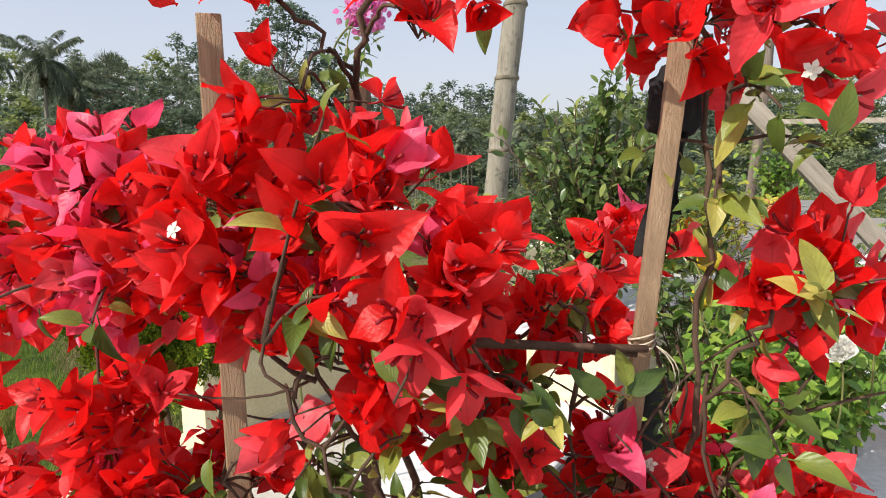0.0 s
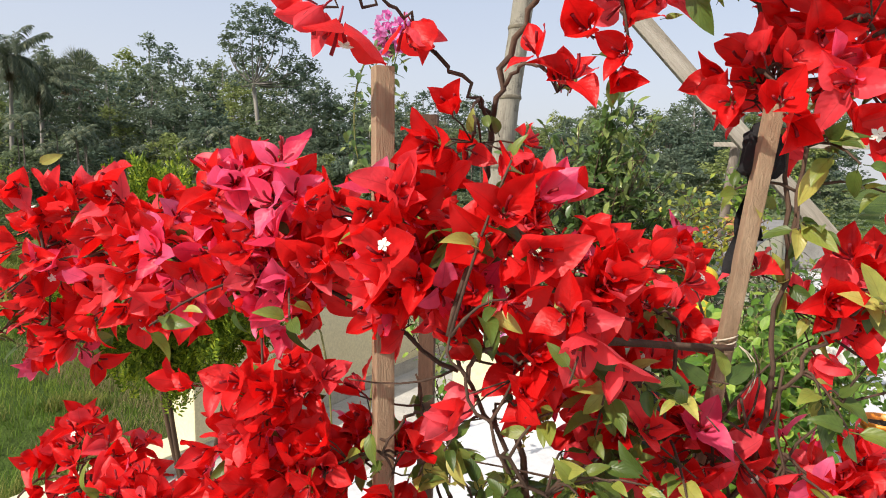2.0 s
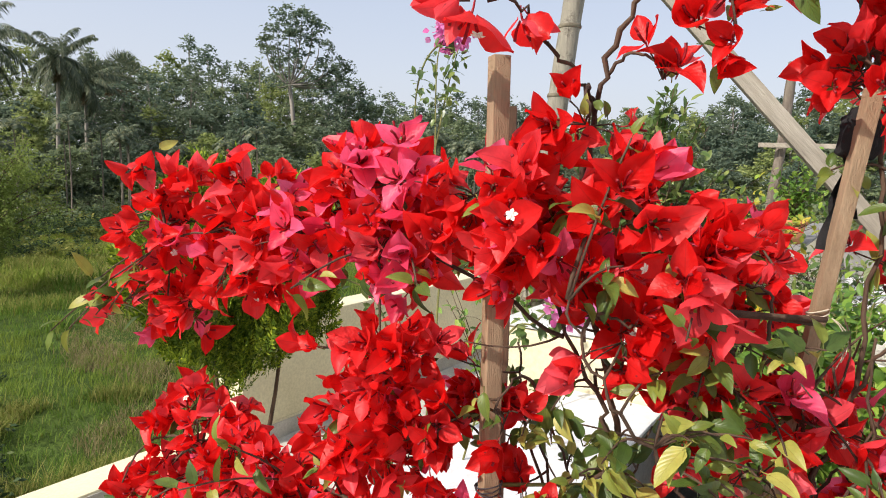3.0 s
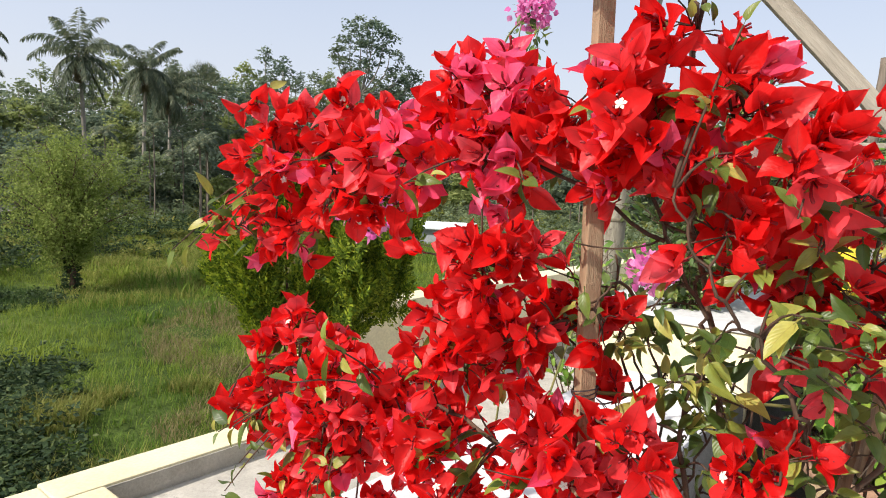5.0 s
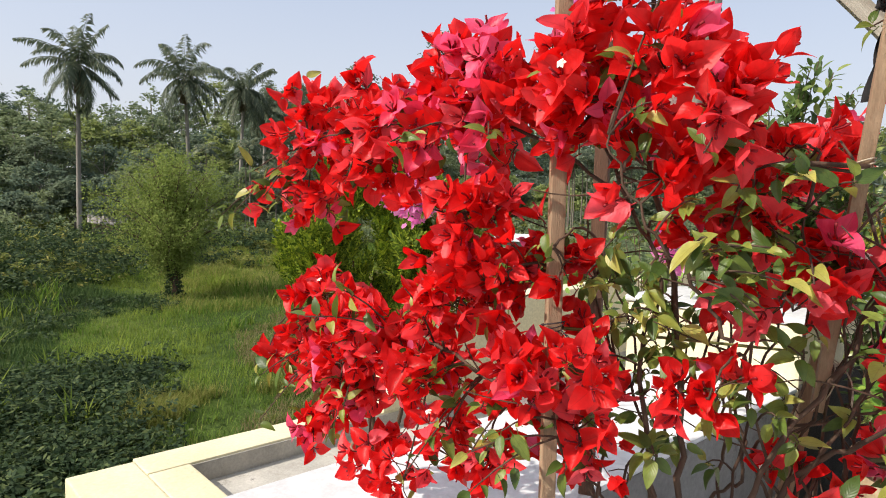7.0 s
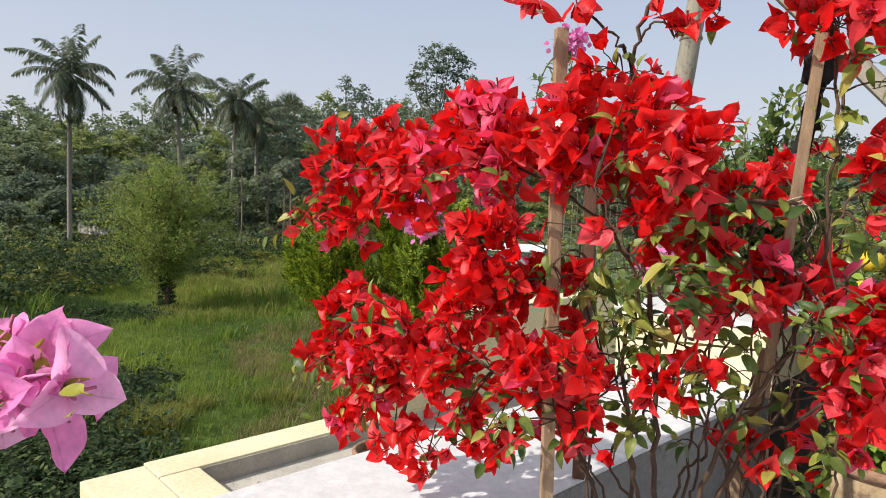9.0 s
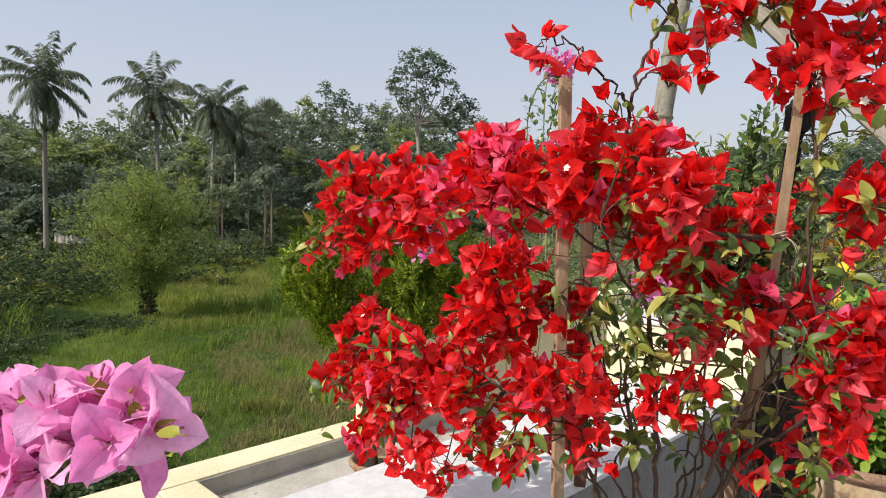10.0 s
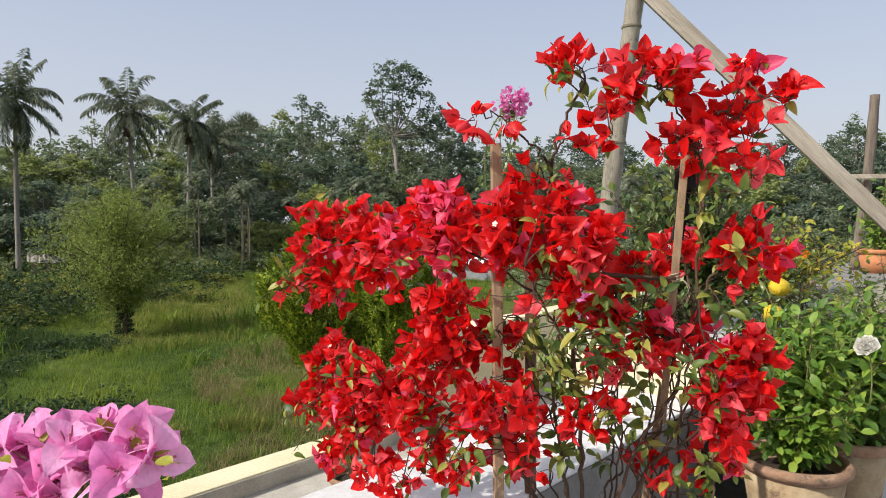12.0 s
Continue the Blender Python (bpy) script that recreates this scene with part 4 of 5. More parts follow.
        [(-0.66, 1.72, GUTTER), (-0.60, 1.60, 1.45), (-0.78, 1.52, 1.72), (-0.88, 1.46, 1.80)],
        [(-0.66, 1.72, GUTTER), (-0.30, 1.55, 1.40), (-0.16, 1.45, 1.62), (-0.09, 1.40, 1.68)],
        [(-0.52, 1.85, 2.1), (-0.50, 1.95, 2.30), (-0.47, 1.98, 2.44)],
        [(-0.505, 2.05, 2.51), (-0.58, 2.00, 2.42), (-0.612, 1.973, 2.30), (-0.61, 1.95, 2.16), (-0.595, 1.94, 2.08)]]
    leaves = Geo()
    lf = leaf_mesh("leaf", M_CITRUS, 91, 0.042, 0.5)[1]
    for w in shoots:
        p = smooth_path(w, 6)
        g = Geo()
        tube(g, p, 0.004, 0.002, 6)
        part("stem", g, M_GREENSTEM, plant)
        for _ in range(46):
            at = p[rng.randrange(len(p) // 3, len(p))] + nrg.normal(0, 0.02, 3)
            leaves.add(np.concatenate(lf.v) @ leaf_turn(unit(nrg.normal(0, 1, 3) + (0, -0.4, -0.4)), (0, -0.4, 0.9)).T * rng.uniform(0.6, 1.1) + at, lf.f, np.concatenate(lf.t))
    tagged(part("foliage", leaves, M_CITRUS, plant), kind="stuff")
    for c, r, n in (((-0.505, 2.05, 2.515), 0.095, 190), ((-0.89, 1.45, 1.80), 0.12, 240), ((-0.08, 1.40, 1.68), 0.07, 110)):
        g = Geo()
        for _ in range(n):
            o = unit(nrg.normal(0, 1, 3))
            lay(g, blade(0.026, 0.022, 3, 2, rng.uniform(0, 0.4), rng.uniform(-0.3, 0.6), 0.6, 0.5, 0.08, rng.uniform(0, 6)), leaf_turn(unit(o + nrg.normal(0, 0.6, 3)), unit(nrg.normal(0, 1, 3))), np.array(c) + o * r * rng.uniform(0.3, 0.85) * (1, 1, 0.85))
        part("flower_head", g, M_MAGENTA, plant, "ruffled magenta flower head")


build_pink_front()
build_pink_back()


# ---- plants and pots on the roof ----
def build_pot(name, at, r, h, label, body=M_CLAY, rim=M_RIM, group="clay pots", soil=True, foot=DECK):
    x, y = at
    pot = thing(name, label, "plant pot", (x, y, foot), group)
    g = Geo()
    t = r * 0.12
    lathe(g, [(r * 0.66, 0), (r * 0.72, h * 0.25), (r * 0.80, h * 0.55), (r * 0.88, h * 0.84), (r * 0.78, h * 0.84), (r * 0.70, h * 0.5), (0.02, h * 0.45)], (x, y, foot), 44, 0.008)
    shell = part("body", g, body, pot)
    g = Geo()
    lathe(g, [(r * 0.872, h * 0.842), (r * 0.93, h * 0.88), (r * 0.985, h * 0.905), (r * 1.0, h * 0.945), (r * 0.975, h * 0.985), (r * 0.91, h), (r * 0.85, h * 0.97), (r * 0.80, h * 0.846)], (x, y, foot), 48, 0.006)
    g.f = g.f[:-2]
    part("rim", g, rim, shell, "worn terracotta rim" if rim is M_RIM else "")
    if soil:
        g = Geo()
        k, co = 14, [(0, 0, h * 0.83)]
        for i in range(1, k + 1):
            for j in range(24):
                a = j * 2 * math.pi / 24
                rr = r * 0.79 * i / k
                co.append((rr * math.cos(a), rr * math.sin(a), h * 0.80 + 0.03 * r + 0.05 * r * noise.noise((rr * 40, a * 2, 3))))
        faces = [(0, 1 + j, 1 + (j + 1) % 24) for j in range(24)]
        faces += [(1 + i * 24 + j, 1 + (i + 1) * 24 + j, 1 + (i + 1) * 24 + (j + 1) % 24, 1 + i * 24 + (j + 1) % 24) for i in range(k - 1) for j in range(24)]
        g.add(np.array(co) + (x, y, foot), faces)
        part("soil", g, M_SOIL, pot, "dark crumbly soil")
    return pot


def build_shrub(name, label, category, base, centre, half, stems, leaf, per, mat, stem_mat, seed, droop=-0.1, spread=0.35, radius=0.005, leaf_from=0.3, upright=0.5, group=""):
    """A shrub of rising shoots with leaves set round them. leaf: length and width share."""
    rng, nrg = random.Random(seed), np.random.default_rng(seed)
    plant = thing(name, label, category, base, group)
    base, centre = np.array(base, float), np.array(centre, float)
    wood, leaves = Geo(), Geo()
    blades = [blade(leaf[0], leaf[0] * leaf[1], 4, 2, 0.3, rng.uniform(0.1, 0.6), 0.7, 0.6, 0.02, k) for k in range(6)]
    for s in range(stems):
        while True:
            o = nrg.uniform(-1, 1, 3)
            if o @ o <= 1:
                break
        tip = centre + o * half
        start = base + np.array((rng.uniform(-0.04, 0.04), rng.uniform(-0.04, 0.04), 0))
        p = curve(start, tip, (np.array((tip[0] - base[0], tip[1] - base[1], 0)) * -0.22) + nrg.normal(0, 0.015, 3), 9)
        tube(wood, p, radius, radius * 0.35, 5)
        for k in range(per):
            f = leaf_from + (1 - leaf_from) * (k + rng.random()) / per
            q = p[0] + 0
            i = min(int(f * 8), 7)
            q = p[i] + (p[i + 1] - p[i]) * (f * 8 - i)
            side = unit(nrg.normal(0, 1, 3) + (0, 0, upright))
            shoot = q + side * rng.uniform(0.0, spread) * half
            if spread > 0.2 and rng.random() < 0.5:
                tube(wood, [q, (q + shoot) / 2 + (0, 0, 0.01), shoot], radius * 0.3, radius * 0.18, 4, False)
            d = unit(side * 0.8 + nrg.normal(0, 0.5, 3) + (0, 0, droop))
            lay(leaves, blades[k % 6], leaf_turn(d, unit(np.array((-0.1, -0.3, 1.0)) + nrg.normal(0, 0.35, 3))), shoot, rng.uniform(0.65, 1.15))
    tagged(part("stems", wood, stem_mat, plant), kind="stuff")
    tagged(part("foliage", leaves, mat, plant), kind="stuff")
    return plant


def build_rose(at, size, seed, label="full-blown white rose on the leafy bush"):
    rng = random.Random(seed)
    rose = thing("white_rose", label, "flower", at, "white roses")
    face = frame_of(unit((-0.45, -0.60, 0.62)), 0.3)
    for k in range(22):
        ring = k / 22
        a, tilt = k * 2.4, 1.25 - 1.15 * (1 - ring) ** 0.8
        g = Geo()
        bl = blade(size * (0.32 + 0.22 * ring), size * (0.62 + 0.16 * ring), 4, 4, 0.4, -0.9 + 0.9 * ring, 0.22, 0.45, 0.05, k)
        d = (math.cos(a) * math.sin(tilt), math.sin(a) * math.sin(tilt), math.cos(tilt))
        lay(g, bl, face @ leaf_turn(d, (-math.cos(a), -math.sin(a), 0.8)), np.array(at) + face @ np.array((0, 0, -0.1 * size * ring)))
        part("petal", g, M_ROSEPETAL, rose)
    g = Geo()
    for k in range(9):                 # the heart of the bloom, petals folded over one another
        a = k * 2.4
        lay(g, blade(size * 0.30, size * 0.34, 5, 4, 0.9, -1.6, 0.2, 0.5, 0.03, k), face @ leaf_turn((0.35 * math.cos(a), 0.35 * math.sin(a), 0.94), (-math.cos(a), -math.sin(a), 0.2)), np.array(at) + face @ np.array((size * 0.13 * math.cos(a) * k / 9, size * 0.13 * math.sin(a) * k / 9, 0)))
    bm = bmesh.new()
    bmesh.ops.create_uvsphere(bm, u_segments=14, v_segments=10, radius=size * 0.17)
    bm.verts.index_update()
    g.add(np.array([v.co * (1 + 0.10 * noise.noise(v.co * 60)) for v in bm.verts]) + np.array(at) + face @ np.array((0, 0, 0.10 * size)), [tuple(v.index for v in f.verts) for f in bm.faces])
    bm.free()
    part("heart", g, M_ROSEPETAL, rose)
    g = Geo()
    tube(g, curve((at[0], at[1], at[2]), (at[0] + 0.01, at[1] + 0.02, at[2] - 0.22), (0.01, 0, 0), 6), 0.0022, 0.003, 5)
    part("stalk", g, M_GREENSTEM, rose)


def build_fruit(at, r, seed):
    fruit = thing("citrus_fruit", "ripe yellow citrus fruit hanging on a twig", "fruit", at, "citrus fruits")
    bm = bmesh.new()
    bmesh.ops.create_uvsphere(bm, u_segments=24, v_segments=16, radius=1)
    for v in bm.verts:
        v.co *= r * (1 + 0.05 * noise.noise(v.co * 1.6 + Vector((seed, 0, 0))) + 0.012 * noise.noise(v.co * 9))
        v.co.z *= 0.92
    bm.verts.index_update()
    g = Geo()
    g.add(np.array([v.co for v in bm.verts]) + np.array(at), [tuple(v.index for v in f.verts) for f in bm.faces])
    bm.free()
    part("peel", g, M_FRUIT, fruit)
    g = Geo()
    tube(g, curve((at[0], at[1], at[2] + r * 0.85), (at[0] - 0.05, at[1] + 0.06, at[2] + r + 0.10), (0, 0, 0.02), 5), 0.003, 0.003, 5)
    part("stalk", g, M_GREENSTEM, fruit)


build_pot("clay_pot", (0.642, 1.87), 0.205, 0.35, "large aged clay pot with a worn rim holding a rose bush")
build_pot("clay_pot", (0.935, 2.25), 0.155, 0.34, "large aged clay pot standing behind another, holding a rose bush")
build_pot("clay_pot", (-1.76, 2.93), 0.20, 0.36, "clay pot on the lower ledge holding a thuja", M_CLAY, M_RIM, foot=GUTTER)
build_pot("orange_pot", (1.60, 3.34), 0.11, 0.17, "small bright orange plastic pot on the white roof", M_ORANGE, M_ORANGE, "orange pots")
build_pot("orange_pot", (1.76, 3.08), 0.11, 0.17, "small bright orange plastic pot on the white roof", M_ORANGE, M_ORANGE, "orange pots")

build_shrub("rose_bush", "bright green leafy rose bush in a clay pot", "shrub", (0.64, 1.87, DECK + 0.3), (0.68, 1.87, 1.40), (0.29, 0.24, 0.25), 26, (0.056, 0.50), 84, M_ROSE, M_GREENSTEM, 21, leaf_from=0.25, group="rose bushes")
build_shrub("rose_bush", "tall green rose bush with white blooms in a clay pot", "shrub", (0.935, 2.25, DECK + 0.29), (1.02, 2.22, 1.42), (0.36, 0.28, 0.32), 30, (0.056, 0.50), 76, M_ROSE, M_GREENSTEM, 22, leaf_from=0.25, group="rose bushes")
build_shrub("rose_bush", "low green rose bush beside the orange pots", "shrub", (1.42, 2.95, DECK), (1.45, 2.95, 1.15), (0.32, 0.26, 0.2), 14, (0.055, 0.58), 34, M_ROSE, M_GREENSTEM, 23, group="rose bushes")
for k, (p, s) in enumerate((((0.84, 1.70, 1.515), 0.095), ((1.02, 1.93, 1.50), 0.095), ((1.20, 2.08, 1.52), 0.095))):
    build_rose(p, s, k)

build_shrub("citrus_tree", "dense dark green citrus shrub with upright shoots", "shrub", (0.30, 2.75, BLOCK), (0.30, 2.70, 1.95), (0.50, 0.32, 0.34), 36, (0.058, 0.42), 76, M_CITRUS, M_STEM, 31, droop=0.15, upright=0.9, spread=0.28)
build_shrub("citrus_tree", "tall thin citrus shoots above the shrub", "shrub", (0.26, 2.75, BLOCK), (0.28, 2.72, 2.30), (0.34, 0.14, 0.13), 13, (0.062, 0.42), 60, M_CITRUS, M_STEM, 32, droop=0.25, upright=1.2, spread=0.10, leaf_from=0.35)
build_shrub("fruiting_citrus", "green citrus bush bearing yellow fruits", "shrub", (0.66, 2.40, DECK), (0.66, 2.34, 1.54), (0.30, 0.20, 0.22), 20, (0.055, 0.45), 48, M_CITRUS, M_STEM, 33)
build_shrub("yellow_shrub", "yellow-green leafy shrub at the back of the roof", "shrub", (0.85, 3.70, BLOCK), (0.85, 3.70, 1.70), (0.60, 0.3, 0.32), 30, (0.055, 0.45), 54, M_YELLOWLEAF, M_STEM, 34, leaf_from=0.12)
build_shrub("mixed_shrub", "low leafy shrub on the parapet coping", "shrub", (1.05, 4.7, BLOCK + 0.03), (1.05, 4.7, 1.62), (0.50, 0.4, 0.2), 26, (0.055, 0.45), 48, M_CITRUS, M_STEM, 38, leaf_from=0.1)
build_shrub("mixed_shrub", "tangled green shrub along the grey wall", "shrub", (1.7, 4.2, DECK), (1.65, 4.2, 1.40), (0.9, 0.35, 0.34), 32, (0.055, 0.45), 52, M_CITRUS, M_STEM, 35)
build_shrub("mixed_shrub", "pale green shrub low behind the bougainvillea", "shrub", (-0.22, 2.85, GUTTER), (-0.22, 2.85, 1.45), (0.42, 0.16, 0.36), 20, (0.06, 0.45), 34, M_ROSE, M_STEM, 36)
build_shrub("mixed_shrub", "sparse grey-green shrub before the parapet", "shrub", (1.0, 3.05, DECK), (0.98, 3.05, 1.48), (0.42, 0.22, 0.30), 20, (0.06, 0.40), 34, M_CITRUS, M_STEM, 37)
build_shrub("mixed_shrub", "low grey-green shrub standing on the parapet block", "shrub", (0.12, 2.50, BLOCK + 0.03), (0.14, 2.50, 1.60), (0.30, 0.20, 0.17), 18, (0.05, 0.42), 34, M_CITRUS, M_STEM, 39, leaf_from=0.1)
build_shrub("mixed_shrub", "low pale green shrub standing on the parapet block", "shrub", (0.55, 3.30, BLOCK + 0.03), (0.55, 3.30, 1.62), (0.40, 0.25, 0.18), 18, (0.05, 0.42), 34, M_ROSE, M_STEM, 40, leaf_from=0.1)
build_fruit((0.650, 2.28, 1.667), 0.044, 1.0)
build_fruit((0.610, 2.18, 1.560), 0.042, 4.0)


def build_marigolds():
    rng, nrg = random.Random(61), np.random.default_rng(61)
    for c in ((0.55, 3.0, 1.72), (0.70, 2.85, 1.75), (1.00, 3.55, 1.75), (0.30, 2.95, 1.70), (1.30, 2.80, 1.20), (1.42, 2.88, 1.14), (1.62, 3.02, 1.12)):
        ob = thing("marigold", "small orange flower head among the leaves", "flower", c, "orange flowers")
        g = Geo()
        for _ in range(34):
            o = unit(nrg.normal(0, 1, 3) + (0, -0.3, 0.4))
            lay(g, blade(0.020, 0.014, 2, 2, 0.3, 0.3, 0.4, 0.5), leaf_turn(o, unit(nrg.normal(0, 1, 3))), np.array(c) + o * 0.008)
        part("petals", g, M_MARIGOLD, ob)
        g = Geo()
        tube(g, curve(c, (c[0] + 0.01, c[1] + 0.02, c[2] - 0.2), (0.01, 0, 0), 5), 0.002, 0.002, 4)
        part("stalk", g, M_GREENSTEM, ob)


build_marigolds()


def build_thuja():
    rng, nrg = random.Random(14), np.random.default_rng(14)
    foot = GUTTER + 0.25
    plant = thing("thuja", "rounded yellow-green thuja bush on bare stems", "shrub", (-1.76, 2.93, foot))
    c, h = np.array((-1.68, 2.71, 1.50)), np.array((0.55, 0.48, 0.50))
    for k in range(3):
        g = Geo()
        a = 0.6 + k * 2.1
        tube(g, curve((-1.76 + 0.03 * math.cos(a), 2.93 + 0.03 * math.sin(a), foot), c + (0.24 * math.cos(a), 0.20 * math.sin(a), -0.05), (0.05 * math.cos(a), 0.05 * math.sin(a), 0), 9), 0.016, 0.006, 7)
        part("stem", g, M_STEM, plant)
    crown, fronds = Geo(), []
    for k in range(8):                 # flat fronds: a stem with short side fingers, each forked again
        g = Geo()
        for s in range(-4, 5):
            f = s / 4
            root = np.array((0.8 - 0.8 * abs(f), 0, 0))
            d = unit((1 - 0.55 * abs(f), f * 1.1, rng.uniform(-0.2, 0.2)))
            lay(g, blade(0.5 - 0.12 * abs(f), 0.17, 2, 1, 0.2, rng.uniform(-0.2, 0.5), 0.3, 0.35), leaf_turn(d, (0, 0, 1)), root)
            if s % 2 == 0:
                lay(g, blade(0.32, 0.13, 2, 1, 0.2, 0.2, 0.3, 0.35), leaf_turn(unit(d + np.array((0, 0.8 if s >= 0 else -0.8, 0))), (0, 0, 1)), root + d * 0.18)
        fronds.append((k, np.concatenate(g.v), g.f, np.concatenate(g.t)))
    for k in range(190):                # upright flame-shaped plumes with dark gaps between them
        o = unit(nrg.normal(0, 1, 3))
        lump = 1 + 0.16 * noise.noise(Vector(o) * 2.6)
        core = c + o * h * rng.uniform(0.62, 1.0) * lump
        axis = unit((0.28 * o[0], 0.28 * o[1], 1.0) + nrg.normal(0, 0.08, 3))
        tall, girth, flat_to = rng.uniform(0.17, 0.30), rng.uniform(0.030, 0.052), rng.uniform(0, 6.3)
        for _ in range(42):
            f = rng.random()
            a = rng.uniform(0, 6.3)
            r = girth * math.sin(math.pi * (0.18 + 0.80 * f)) * rng.uniform(0.4, 1.0)
            side = np.array((math.cos(a), math.sin(a), 0.0))
            at = core + axis * tall * (f - 0.5) + side * r
            up = unit(axis * 0.9 + side * 0.55 + nrg.normal(0, 0.22, 3))
            flat = unit(np.cross(up, (math.cos(flat_to), math.sin(flat_to), 0)) + nrg.normal(0, 0.25, 3))
            flat = unit(flat - up * (flat @ up))
            _k, co, faces, uv = fronds[rng.randrange(len(fronds))]
            crown.add(co @ np.stack((up, flat, np.cross(up, flat)), 1).T * rng.uniform(0.045, 0.080) + at, faces, uv)
    tagged(part("crown", crown, M_THUJA, plant, "flat upright yellow-green sprays"), kind="stuff")


build_thuja()


# ---- frame of poles behind the plants ----
def build_bamboo(name, foot, top, r, label):
    rng = random.Random(int(abs(foot[0]) * 1000))
    pole = thing(name, label, "pole", foot)
    foot, top = np.array(foot, float), np.array(top, float)
    L = np.linalg.norm(top - foot)
    nodes = np.arange(0.0, L, 0.36)
    pts, rad = [], []
    for s in np.linspace(0, L, int(L / 0.02)):
        d = np.abs(nodes - s).min()
        pts.append(foot + (top - foot) * s / L + np.array((0.012 * math.sin(s * 2.1), 0, 0)))
        rad.append(r * (1 - 0.10 * s / L) * (1 + 0.10 * math.exp(-(d / 0.012) ** 2) - 0.02 * math.cos(d * 17)))
    ang = np.arange(16) * math.pi / 8
    g, n = Geo(), 16
    verts = [p + q * np.stack((np.cos(ang), np.sin(ang), 0 * ang), 1) for p, q in zip(pts, rad)]
    k = len(pts)
    g.add(np.concatenate(verts), [(i * n + j, i * n + (j + 1) % n, (i + 1) * n + (j + 1) % n, (i + 1) * n + j) for i in range(k - 1) for j in range(n)] + [tuple((k - 1) * n + j for j in range(n))])
    culm = part("culm", g, M_BAMBOO, pole)
    for s in nodes[1:]:
        g = Geo()
        c = foot + (top - foot) * s / L + np.array((0.012 * math.sin(s * 2.1), 0, 0))
        rr = r * (1 - 0.10 * s / L) * 1.105
        lathe(g, [(rr * 0.97, -0.010), (rr * 1.01, -0.006), (rr * 1.02, 0.0), (rr * 1.0, 0.006), (rr * 0.96, 0.010)], c, 20)
        part("node", g, M_NODE, culm)
    return pole


build_bamboo("bamboo_pole", (-0.345, 3.04, GUTTER), (-0.015, 3.30, 3.34), 0.060, "thick weathered bamboo pole standing on the roof")


def build_timber(name, a, b, w, d, mat, label, category):
    g = Geo()
    a, b = np.array(a, float), np.array(b, float)
    x = unit(b - a)
    y = unit(np.cross((0, 0, 1.0), x)) if abs(x[2]) < 0.95 else np.array((0, 1.0, 0))
    turn = np.stack((x, y, np.cross(x, y)), 1)
    box(g, (0, -d / 2, -w / 2), (np.linalg.norm(b - a), d / 2, w / 2), 0.006, turn, a)
    return solid(name, g, mat, label, category, smooth=False)


build_timber("timber_beam", (0.0, 3.235, 3.405), (2.445, 3.235, 0.735), 0.088, 0.05, M_BEAM, "weathered diagonal timber brace leaning from the bamboo pole", "beam")
def build_post():
    g, rng = Geo(), random.Random(4)
    tube(g, curve((2.20, 7.25, BLOCK + 0.03), (2.36, 7.25, 3.30), (0.02, 0, 0), 22), 0.055, 0.048, 12, True, 0.07, rng)
    solid("wooden_post", g, M_POST, "dark weathered round post standing on the parapet", "post")


build_post()
build_timber("wooden_rail", (2.05, 7.17, 2.42), (5.2, 6.6, 2.36), 0.05, 0.04, M_BEAM, "pale wooden rail fixed to the post", "rail")


def build_far_planter():
    x, y, z = 2.30, 6.85, BLOCK + 0.03
    pot = thing("terracotta_planter", "terracotta planter standing on the parapet block", "plant pot", (x, y, z))
    g = Geo()
    lathe(g, [(0.13, 0), (0.165, 0.20), (0.145, 0.20), (0.02, 0.16)], (x, y, z), 32)
    part("body", g, M_TERRA, pot)
    g = Geo()
    lathe(g, [(0.162, 0.20), (0.182, 0.205), (0.182, 0.245), (0.155, 0.245), (0.148, 0.202)], (x, y, z), 32)
    g.f = g.f[:-2]
    part("rim", g, M_TERRA, pot)


build_far_planter()
build_shrub("kumquat_shrub", "leafy citrus with small yellow fruits in the terracotta planter", "shrub", (2.30, 6.85, BLOCK + 0.19), (2.38, 6.8, 2.05), (0.40, 0.28, 0.34), 14, (0.085, 0.45), 30, M_ROSE, M_STEM, 41)


# ---- trees of the field's edge ----
def tree_cards(rng, c, h, n, size):
    """Loose leaf clumps filling the outer part of a lump of crown."""
    o = rng.normal(0, 1, (n, 3))
    o /= np.linalg.norm(o, axis=1)[:, None]
    r = rng.uniform(0.35, 1.0, n) ** 0.5 * (1 + 0.18 * np.sin(o[:, 0] * 5 + c[0]) * np.cos(o[:, 2] * 4 + c[1]))
    at = np.asarray(c) + o * r[:, None] * np.asarray(h)
    d = rng.normal(0, 1, (n, 3)) + o * 0.6
    d /= np.linalg.norm(d, axis=1)[:, None]
    e = np.cross(d, rng.normal(0, 1, (n, 3)))
    e /= np.linalg.norm(e, axis=1)[:, None]
    s = size * rng.uniform(0.6, 1.25, n)[:, None]
    b = np.cross(d, e) * s * 0.12
    return np.stack((at - d * s, at + e * s * 0.55 + b, at + d * s, at - e * s * 0.55 + b), 1)


def cards(g, quads):
    k = len(quads)
    g.add(quads.reshape(-1, 3), [(4 * i, 4 * i + 1, 4 * i + 2, 4 * i + 3) for i in range(k)])


def clumps(rng, c, h, n, per, size, flat=0.6):
    """Leaf cards gathered in small flattened tufts over a lump of crown."""
    o = rng.normal(0, 1, (n, 3))
    o[:, 2] = np.abs(o[:, 2]) * 1.1 - 0.45
    o /= np.linalg.norm(o, axis=1)[:, None]
    tuft = np.asarray(c) + o * np.asarray(h) * rng.uniform(0.3, 1.0, n)[:, None] ** 0.6
    out = []
    for q in tuft:
        r = size * rng.uniform(1.5, 2.9)
